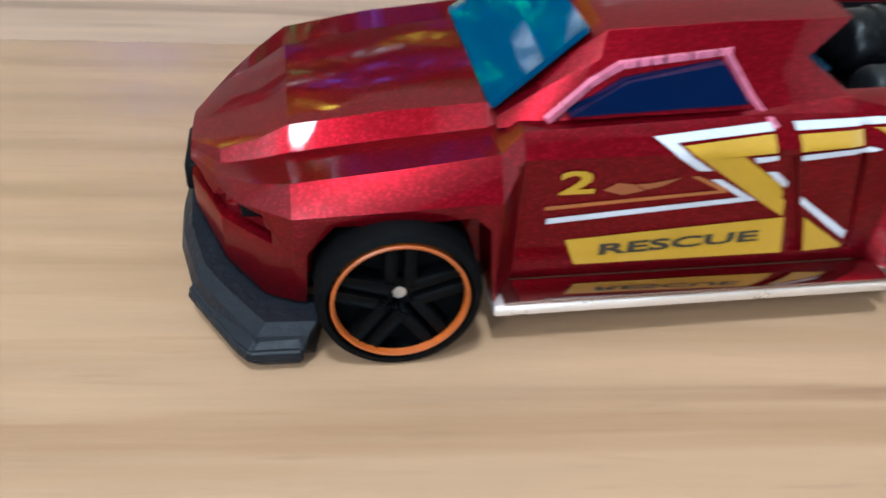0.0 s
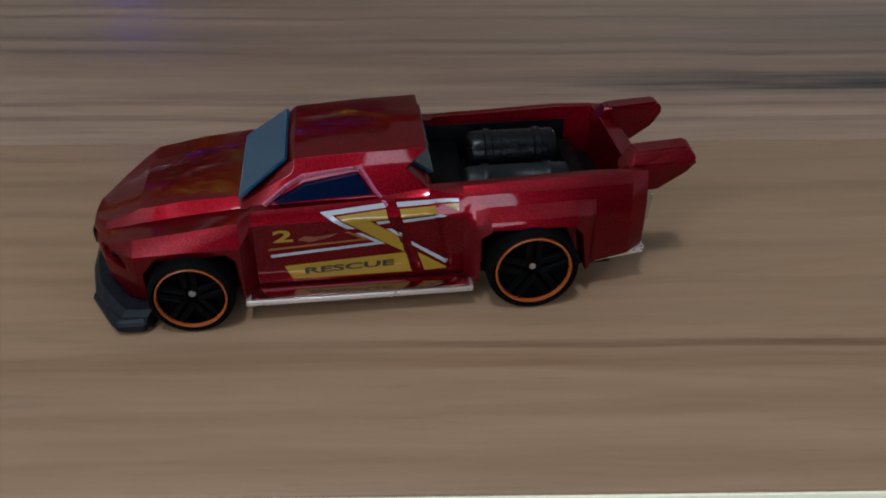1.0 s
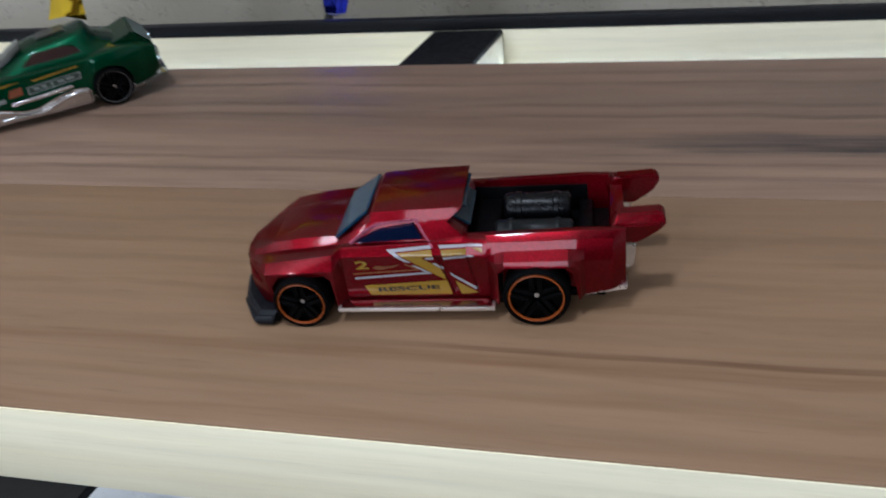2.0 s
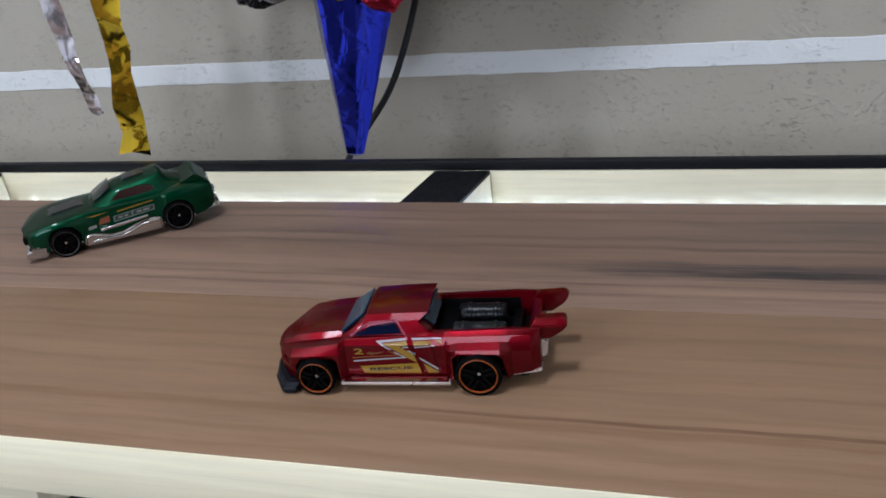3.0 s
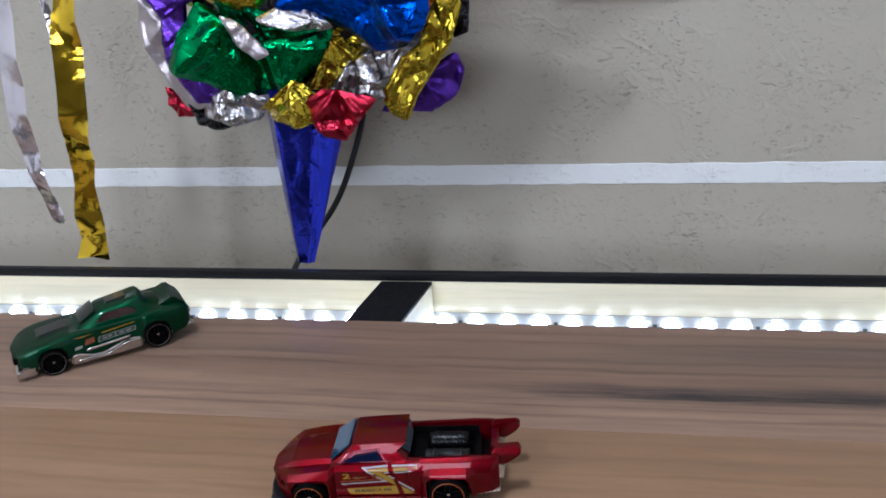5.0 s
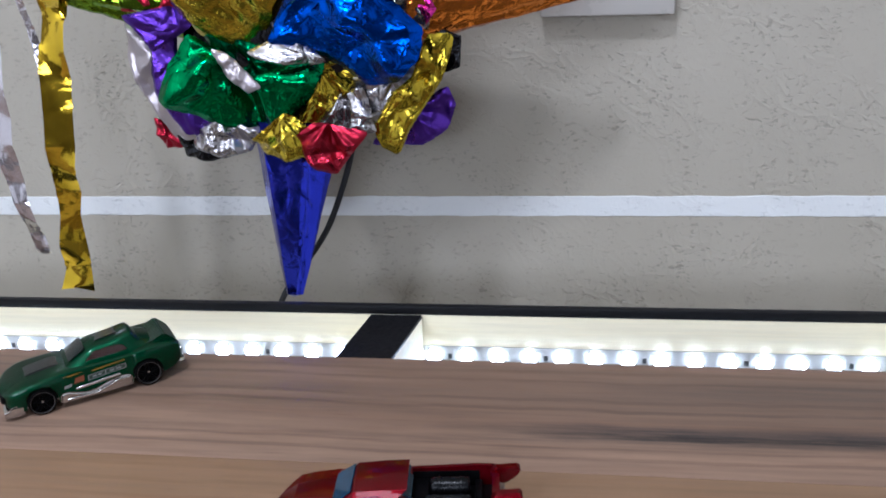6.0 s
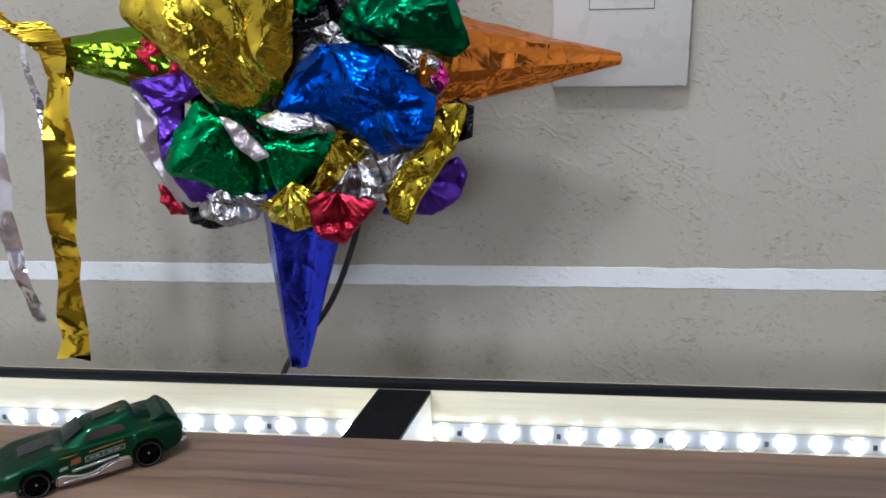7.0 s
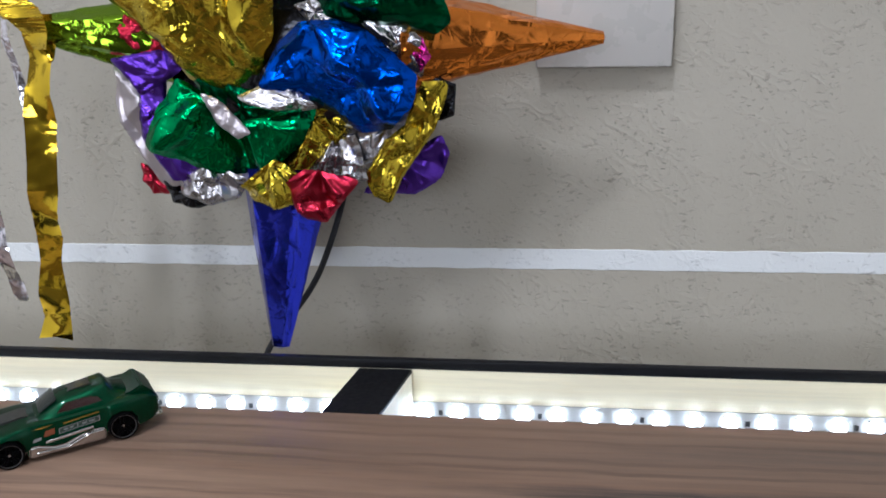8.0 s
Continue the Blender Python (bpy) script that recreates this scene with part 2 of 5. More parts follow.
# ---- setting ----
# metres; x runs along the plank, y towards the wall, z = 0 on the plank's top
# Floor is unseen, darkened so the car flanks reflect little light.
tagged(mesh_object("floor", box((-1.6, -1.8, -0.96), (1.6, 0.33, -0.90)), M_FLOOR), "unseen room floor under the wall shelf, dark to keep reflections low", "floor", kind="structure")
tagged(mesh_object("ceiling", box((-1.6, -1.8, 1.70), (1.6, 0.33, 1.76)), M_ROOM), "plain ceiling above the wall shelf", "ceiling", kind="structure")
tagged(mesh_object("wall_north", box((-1.6, 0.3178, -0.90), (1.6, 0.42, 1.70)), M_WALL), "rough grey-beige plastered wall with trowel marks", "wall", kind="structure")
# South wall is unseen; its dark tone keeps the car paint's reflections dark.
tagged(mesh_object("wall_south", box((-1.6, -1.9, -0.90), (1.6, -1.8, 1.70)), M_DARK_BACKING), "unseen wall behind, dark to keep reflections low", "wall", kind="structure")
tagged(mesh_object("wall_west", box((-1.7, -1.8, -0.90), (-1.6, 0.3178, 1.70)), M_ROOM), "plain painted side wall", "wall", kind="structure")
tagged(mesh_object("wall_east", box((1.6, -1.8, -0.90), (1.7, 0.3178, 1.70)), M_ROOM), "plain painted side wall", "wall", kind="structure")
bm = bmesh.new()
edge_rows = []
for k in range(801):
    x = -1.6 + 3.2 * k / 800
    low = 0.0005 + 0.0005 * noise.noise(Vector((x * 60, 0.0, 0.0))) + 0.0003 * noise.noise(Vector((x * 240, 3.0, 0.0)))
    high = 0.0135 + 0.0006 * noise.noise(Vector((x * 50, 7.0, 0.0))) + 0.0003 * noise.noise(Vector((x * 210, 9.0, 0.0)))
    edge_rows.append([bm.verts.new(p) for p in ((x, 0.31775, low), (x, 0.3174, low + 0.0003), (x, 0.3174, high - 0.0003), (x, 0.31775, high))])
for a, b in zip(edge_rows, edge_rows[1:]):
    for k in range(4):
        bm.faces.new((a[k], a[(k + 1) % 4], b[(k + 1) % 4], b[k]))
bm.faces.new(edge_rows[0])
bm.faces.new(edge_rows[-1][::-1])
tagged(mesh_object("wall_stripe", bm, M_STRIPE), "white painted stripe across the plastered wall", "wall stripe", kind="structure")

tagged(mesh_object("wall_base", box((-1.6, 0.3173, -0.90), (1.6, 0.31775, -0.085)), M_BASE), "white painted lower part of the plastered wall", "wall base", kind="structure")

plank = new("plank")
tagged(plank, "brown stained pine shelf plank of two glued boards", "shelf plank")
part("board", box((-0.75, -0.0274, -0.0185), (0.75, 0.0505, 0.0), 0.0004), M_PLANK, plank)
part("board", box((-0.75, 0.0506, -0.0185), (0.75, 0.1292, -0.0001), 0.0004), M_PLANK_BACK, plank)
part("front_face", box((-0.75, -0.0278, -0.0185), (0.75, -0.02741, -0.0004), 0.00015), M_PINE, plank, "pale raw sawn front face")


def thing(name, m, label, category, group=""):
    ob = new(name)
    ob.empty_display_size = 0.01
    ob.matrix_world = m
    return tagged(ob, label, category, group)

# ---- wall frame behind and under the plank ----
def strap_x(y):
    """The straps run slightly askew to the wall."""
    return 0.148 * (y - 0.2120)


def slab(x0, x1, y0, y1, z0, z1, bevel=0.0):
    bm = bmesh.new()
    low = [bm.verts.new((x + strap_x(y), y, z0)) for x, y in ((x0, y0), (x1, y0), (x1, y1), (x0, y1))]
    high = [bm.verts.new((v.co.x, v.co.y, z1)) for v in low]
    bm.faces.new(list(reversed(low)))
    bm.faces.new(high)
    for i in range(4):
        bm.faces.new((low[i], low[(i + 1) % 4], high[(i + 1) % 4], high[i]))
    if bevel:
        bmesh.ops.bevel(bm, geom=bm.edges[:], offset=bevel, segments=2, affect="EDGES")
    return bm


frame_rail = mesh_object("steel_rail", box((-0.75, 0.2120, -0.0187), (0.75, 0.2160, -0.0136), 0.0005), M_STEEL, 40)
tagged(frame_rail, "thin black steel rail on the shelf's back edge", "shelf rail")
RIBS = [-0.602, -0.319, -0.0360, 0.247, 0.53]
for x in RIBS:
    strap = mesh_object("steel_strap", slab(x - 0.0140, x + 0.0140, -0.115, 0.2119, -0.0206, -0.0186, 0.0004), M_STEEL, 40)
    tagged(strap, "flat black steel strap carrying the plank", "shelf strap", "straps under the plank")
    rib = mesh_object("pine_rib", slab(x - 0.0136, x + 0.0136, 0.125, 0.2119, -0.075, -0.0207), M_PINE, 40)
    tagged(rib, "pale raw pine rib below a steel strap", "shelf rib", "ribs under the plank")
panel = thing("back_panel", pose(0, 0.2124, -0.075), "pale pine back board carrying an LED strip", "shelf board")
for x0, x1 in zip([-0.75] + RIBS, RIBS + [0.75]):
    part("board", box((x0 + 0.0002, 0, 0), (x1 - 0.0002, 0.0146, 0.0562), 0.0004), M_PINE, panel)

M_TAPE = plain("white_led_tape", (0.32, 0.31, 0.28), 0.5, size=300)
M_CHIP = plain("led_resistor_black", (0.03, 0.03, 0.03), 0.4, size=600)
m, nt, b = tree_of("lit_led")
b.inputs["Base Color"].default_value = (0.9, 0.9, 0.9, 1)
b.inputs["Emission Color"].default_value = (0.80, 0.89, 1.0, 1)
b.inputs["Emission Strength"].default_value = 27.0
M_LED = m
LED_Z, LED_STEP = -0.0418, 0.0171
strip = new("led_strip")
strip.location = (0, 0.2123, LED_Z)
tagged(strip, "white LED tape with lit diodes stuck on pine", "led strip")


def led_run(x0, x1):
    bm = box((x0, -0.0006, -0.005), (x1, -0.0002, 0.005))
    part("tape", bm, M_TAPE, strip)


led_run(-0.75, 0.75)
diode, chips = None, None
n = int(1.48 / LED_STEP)
for i in range(n):
    x = 0.0006 + LED_STEP * (i - n // 2)
    if any(abs(x - r) < 0.017 for r in RIBS):
        continue
    if diode is None:
        diode = part("diode", box((-0.0032, -0.0022, -0.0032), (0.0032, -0.0006, 0.0032), 0.0003), M_TAPE, strip)
        bm = bmesh.new()
        # Dome built wider than the diode to stand for the glow around it.
        bmesh.ops.create_uvsphere(bm, u_segments=24, v_segments=12, radius=0.0041, matrix=Matrix.Translation((0, -0.0020, 0)) @ Matrix.Diagonal((1, 0.45, 1, 1)))
        part("lens", bm, M_LED, diode, "lit diode lens, oversized for its glow")
        chips = part("resistor", box((-0.001, -0.0012, -0.0022), (0.001, -0.0006, 0.0004), 0.0001), M_CHIP, strip, "small black resistor")
    else:
        d = diode.copy()
        scene.collection.objects.link(d)
        g = diode.children[0].copy()
        scene.collection.objects.link(g)
        g.parent = d
        d.location.x = x
        if i % 3 == 0:
            c = chips.copy()
            scene.collection.objects.link(c)
            c.location.x = x + LED_STEP / 2
        continue
    diode.location.x, chips.location.x = x, x + LED_STEP / 2

post = mesh_object("pine_post", box((-0.300, 0.000, -0.300), (-0.127, 0.022, -0.0187), 0.0008), M_PINE, 40)
tagged(post, "pale pine support board standing under the plank", "shelf support")

# ---- paints and plastics of the toy cars ----
def car_paint(name, colour, flake, metal=0.55, rough=0.35):
    m, nt, b = tree_of(name)
    v = coords(nt)
    cells = node(nt, "ShaderNodeTexVoronoi", Scale=6500.0)
    soft = node(nt, "ShaderNodeTexNoise", Scale=180.0, Detail=4.0)
    nt.links.new(v, cells.inputs["Vector"])
    nt.links.new(v, soft.inputs["Vector"])
    dots = ramp(nt, cells.outputs["Color"], [(0.55, colour), (0.95, flake)])
    nt.links.new(mix(nt, "MULTIPLY", 0.3, dots, ramp(nt, soft.outputs["Fac"], [(0.3, grey(0.75)), (0.7, grey(1.0))])), b.inputs["Base Color"])
    b.inputs["Metallic"].default_value = metal
    b.inputs["Roughness"].default_value = rough
    b.inputs["Specular IOR Level"].default_value = 0.18
    b.inputs["Specular Tint"].default_value = (*[min(1, 0.12 + c * 2.6) for c in flake], 1)
    b.inputs["Coat Weight"].default_value = 0.32
    b.inputs["Coat Roughness"].default_value = 0.055
    b.inputs["Coat IOR"].default_value = 1.55
    bump(nt, b, mix(nt, "MIX", 0.10, soft.outputs["Color"], cells.outputs["Color"]), 0.045, 0.0003)
    return m


def tinted_glass(name, colour, rough=0.05, through_light=0.75):
    m, nt, b = tree_of(name)
    n = node(nt, "ShaderNodeTexNoise", Scale=120.0, Detail=2.0)
    nt.links.new(coords(nt), n.inputs["Vector"])
    nt.links.new(ramp(nt, n.outputs["Fac"], [(0.3, [c * 0.8 for c in colour]), (0.7, colour)]), b.inputs["Base Color"])
    b.inputs["Roughness"].default_value, b.inputs["IOR"].default_value = rough, 1.48
    b.inputs["Specular IOR Level"].default_value = 0.21
    b.inputs["Transmission Weight"].default_value = through_light
    return m


M_RED = car_paint("candy_red_paint", (0.108, 0.0005, 0.0035), (0.205, 0.0025, 0.0115), 0.82, 0.36)
M_RED_GLOSS = plain("polished_dark_metal", (0.36, 0.27, 0.25), 0.07, 1.0, size=500)
M_GREEN = car_paint("metallic_green_paint", (0.0003, 0.028, 0.010), (0.0008, 0.056, 0.021), 0.65)
M_BLUE_GLASS = tinted_glass("blue_tinted_plastic", (0.002, 0.030, 0.070), 0.05, 0.0)
M_BLUE_GLASS.node_tree.nodes["Principled BSDF"].inputs["Coat Weight"].default_value = 0.3
M_NAVY_GLASS = tinted_glass("navy_tinted_plastic", (0.001, 0.004, 0.020), 0.06, 0.0)
M_NAVY_GLASS.node_tree.nodes["Principled BSDF"].inputs["Specular IOR Level"].default_value = 0.2
M_REAR_GLASS = tinted_glass("pale_blue_tinted_plastic", (0.011, 0.030, 0.052), 0.08, 0.1)
M_SMOKE_GLASS = tinted_glass("smoky_clear_plastic", (0.016, 0.020, 0.018), 0.04, 0.0)
M_RUBBER = plain("black_tyre_plastic", (0.0016, 0.0016, 0.0018), 0.55, grain=0.4, spec=0.035, size=900)
M_RIM = plain("black_rim_plastic", (0.0016, 0.0016, 0.0018), 0.40, spec=0.045, grain=0.2, size=900)
M_ORANGE = plain("orange_hot_stamp", (0.205, 0.042, 0.002), 0.4, size=900)
M_CHROME = plain("vacuum_chrome", (0.56, 0.56, 0.56), 0.14, 1.0, size=500)
M_AXLE = plain("axle_steel", (0.55, 0.53, 0.50), 0.35, 0.9, size=900)
M_GREY_PLASTIC = plain("dark_grey_plastic", (0.0065, 0.0072, 0.0098), 0.42, spec=0.13, grain=0.5, size=700)
M_BED_GREY = plain("grey_bed_plastic", (0.006, 0.0066, 0.0076), 0.38, spec=0.17, grain=0.3, size=700)
M_TANK = plain("glossy_black_plastic", (0.002, 0.002, 0.0026), 0.28, spec=0.14, grain=0.2, size=700)
M_BLACK_PLASTIC = plain("black_plastic", (0.002, 0.002, 0.0024), 0.42, spec=0.05, grain=0.3, size=700)
M_PRINT_WHITE = plain("white_print", (0.30, 0.285, 0.31), 0.35, coat=0.6, size=900)
M_PRINT_YELLOW = plain("yellow_print", (0.235, 0.130, 0.002), 0.35, coat=0.6, size=900)
M_PRINT_AMBER = plain("amber_print", (0.18, 0.048, 0.008), 0.35, coat=0.6, size=900)
M_PRINT_FLAME = plain("faded_amber_print", (0.13, 0.032, 0.007), 0.4, coat=0.4, size=900)
M_PRINT_BLACK = plain("black_print", (0.008, 0.006, 0.004), 0.5, coat=0.1, size=900)

from mathutils.bvhtree import BVHTree

MM = 0.001


def mirror_rows(rows):
    """Rows of half sections (s, w, z), bottom edge first, centre last, to full rows from one side to the other."""
    full = []
    for row in rows:
        near = [Vector((s, -w, z)) for s, w, z in row]
        far = [Vector((s, w, z)) for s, w, z in reversed(row[:-1])]
        full.append([v * MM for v in near + far])
    return full


def soften(rows, k=3):
    """Half sections with k smooth steps for each one, along and across."""
    def line(points):
        pts = [Vector(p) for p in points]
        out = []
        for i in range(len(pts) - 1):
            a, b, c, d = pts[max(i - 1, 0)], pts[i], pts[i + 1], pts[min(i + 2, len(pts) - 1)]
            for j in range(k):
                t = j / k
                out.append(0.5 * (2 * b + (c - a) * t + (2 * a - 5 * b + 4 * c - d) * t * t + (3 * b - a - 3 * c + d) * t ** 3))
        return out + [pts[-1]]

    across = [line(row) for row in rows]
    along = [line([row[i] for row in across]) for i in range(len(across[0]))]
    return [[tuple(col[j]) for col in along] for j in range(len(along[0]))]


def loft_solid(rows):
    """A closed solid through full rows of points of equal count."""
    bm = bmesh.new()
    grid = [[bm.verts.new(p) for p in row] for row in rows]
    for a, b in zip(grid, grid[1:]):
        for j in range(len(a) - 1):
            bm.faces.new((a[j], a[j + 1], b[j + 1], b[j]))
        bm.faces.new((a[-1], a[0], b[0], b[-1]))
    bm.faces.new(grid[0])
    bm.faces.new(list(reversed(grid[-1])))
    bmesh.ops.triangulate(bm, faces=[f for f in bm.faces if len(f.verts) > 4])
    bmesh.ops.recalc_face_normals(bm, faces=bm.faces)
    return bm


def prism(points, y0, y1):
    """A solid with an (s, z) outline in mm, from y0 to y1."""
    bm = bmesh.new()
    a = [bm.verts.new((s * MM, y0 * MM, z * MM)) for s, z in points]
    b = [bm.verts.new((s * MM, y1 * MM, z * MM)) for s, z in points]
    n = len(a)
    bm.faces.new(a)
    bm.faces.new(list(reversed(b)))
    for i in range(n):
        bm.faces.new((a[i], b[i], b[(i + 1) % n], a[(i + 1) % n]))
    bmesh.ops.recalc_face_normals(bm, faces=bm.faces)
    return bm


def carve(bm, cutters, bevel=0.0):
    """The solid bm less the cutters, with its edges rounded."""
    def temp(b):
        me = bpy.data.meshes.new("temp")
        bmesh.ops.recalc_face_normals(b, faces=b.faces)
        b.to_mesh(me)
        b.free()
        return new("temp", me)

    body = temp(bm)
    tools = [temp(c) for c in cutters]
    for t in tools:
        mod = body.modifiers.new("cut", "BOOLEAN")
        mod.operation, mod.solver, mod.object = "DIFFERENCE", "EXACT", t
    if bevel:
        mod = body.modifiers.new("round", "BEVEL")
        mod.width, mod.segments, mod.limit_method, mod.angle_limit = bevel, 3, "ANGLE", radians(18)
    deps = bpy.context.evaluated_depsgraph_get()
    out = bmesh.new()
    out.from_mesh(body.evaluated_get(deps).to_mesh())
    for ob in [body] + tools:
        bpy.data.objects.remove(ob)
    return out


def cylinder(bm, r0, r1, y0, y1, cx, cz, seg=40, caps=True):
    """A cylinder or cone about the y axis, in mm."""
    m = Matrix.Translation(Vector((cx, (y0 + y1) / 2, cz)) * MM) @ Matrix.Rotation(radians(90), 4, "X")
    bmesh.ops.create_cone(bm, cap_ends=caps, segments=seg, radius1=r1 * MM, radius2=r0 * MM, depth=abs(y1 - y0) * MM, matrix=m)
    return bm


def lathe(profile, cx, cz, seg=48):
    """A ring turned about the y axis through (cx, cz); profile: (radius, y) in mm, closed."""
    bm = bmesh.new()
    rings = []
    for k in range(seg):
        a = 2 * math.pi * k / seg
        rings.append([bm.verts.new(Vector((cx + r * math.cos(a), y, cz + r * math.sin(a))) * MM) for r, y in profile])
    n = len(profile)
    for k in range(seg):
        a, b = rings[k], rings[(k + 1) % seg]
        for i in range(n):
            bm.faces.new((a[i], a[(i + 1) % n], b[(i + 1) % n], b[i]))
    bmesh.ops.recalc_face_normals(bm, faces=bm.faces)
    return bm


def wheel(parent, cx, r, side, ring_mat, face=16.9, deep=1.2, ring=(0.772, 0.812)):
    """A toy wheel with a tyre, a five-fold spoked rim, a stamped ring and a set-back axle end; side is -1 or 1, face its outer plane in mm."""
    def y(v):
        return side * (face - v)

    tyre = part("wheel", lathe([(r * 0.88, y(0)), (r * 0.97, y(0.2)), (r, y(0.7)), (r, y(4.6)), (r * 0.95, y(5.1)), (r * 0.5, y(5.1)), (r * 0.5, y(2.6)), (r * 0.80, y(2.2)), (r * 0.86, y(0.5))], cx, r), M_RUBBER, parent, smooth=35)
    part("stamped_ring", lathe([(r * ring[0], y(0.45)), (r * ring[0] + 0.08, y(0.02)), (r * ring[1], y(-0.02)), (r * 0.83, y(0.06)), (r * 0.83, y(0.6))], cx, r), ring_mat, tyre)
    bm = bmesh.new()
    cylinder(bm, r * 0.82, r * 0.82, min(y(2.2), y(1.9)), max(y(2.2), y(1.9)), cx, r)
    cylinder(bm, r * 0.21, r * 0.21, min(y(2.0), y(deep + 0.1)), max(y(2.0), y(deep + 0.1)), cx, r, 24)
    for k in range(5):
        for d in (-0.115, 0.115):
            m = Matrix.Translation(Vector((cx, y(1.2), r)) * MM) @ Matrix.Rotation(-(2 * math.pi * k / 5 + 1.57), 4, "Y") @ Matrix.Translation((0, 0, d * r * MM))
            add_box(bm, (r * 0.14 * MM, -0.75 * MM, -r * 0.075 * MM), (r * 0.79 * MM, 0.75 * MM, r * 0.075 * MM), 0.00018, 2, m)
    part("rim", bm, M_RIM, tyre)
    bm = bmesh.new()
    cylinder(bm, 0.6, 0.6, min(y(deep + 0.6), y(deep)), max(y(deep + 0.6), y(deep)), cx, r, 20)
    bmesh.ops.bevel(bm, geom=[e for e in bm.edges if e.calc_face_angle(0) > 1.0], offset=0.00015, segments=2, affect="EDGES")
    part("axle_end", bm, M_AXLE, tyre)
    return tyre


def lay_on(bm, tree, sign=-1, lift=0.11):
    """Press a flat (s, z) patch sideways on the body's flank."""
    stray = []
    for v in bm.verts:
        hit, normal, _, _ = tree.ray_cast(Vector((v.co.x, sign * 0.03, v.co.z)), Vector((0, -sign, 0)))
        if hit is None or hit.y * sign < 0.0105:
            stray.append(v)
            continue
        if normal.y * sign < 0:
            normal = -normal
        v.co = hit + normal * lift * MM
    bmesh.ops.delete(bm, geom=stray, context="VERTS")
    return bm


def patch(points, step=0.7):
    """A flat patch with an (s, z) outline in mm, cut fine enough to bend."""
    bm = bmesh.new()
    bm.faces.new([bm.verts.new((s * MM, 0, z * MM)) for s, z in points])
    bmesh.ops.triangulate(bm, faces=bm.faces[:])
    for _ in range(5):
        long = [e for e in bm.edges if e.calc_length() > step * MM]
        if not long:
            break
        bmesh.ops.subdivide_edges(bm, edges=long, cuts=1)
        bmesh.ops.triangulate(bm, faces=[f for f in bm.faces if len(f.verts) > 3])
    return bm


def letters(text, s0, z0, width, height, slope=0.0, bold=0.0, mirror=False):
    """Writing as a flat patch: lower left corner, width and height in mm."""
    cu = bpy.data.curves.new("letters", "FONT")
    cu.body, cu.offset, cu.resolution_u = text, bold, 3
    ob = new("letters", cu)
    deps = bpy.context.evaluated_depsgraph_get()
    bm = bmesh.new()
    bm.from_mesh(ob.evaluated_get(deps).to_mesh())
    bpy.data.objects.remove(ob)
    xs, ys = [v.co.x for v in bm.verts], [v.co.y for v in bm.verts]
    x0, x1, y0, y1 = min(xs), max(xs), min(ys), max(ys)
    bmesh.ops.triangulate(bm, faces=bm.faces[:])
    for v in bm.verts:
        u, w = (v.co.x - x0) / (x1 - x0), (v.co.y - y0) / (y1 - y0)
        u = 1 - u if mirror else u
        v.co = Vector((s0 + width * u, 0, z0 + height * w + slope * width * u)) * MM
    return bm


def narrow(top, k):
    """Draw a thing's parts in across its width."""
    for ob in top.children_recursive:
        ob.data.transform(Matrix.Diagonal((1, k, 1, 1)))


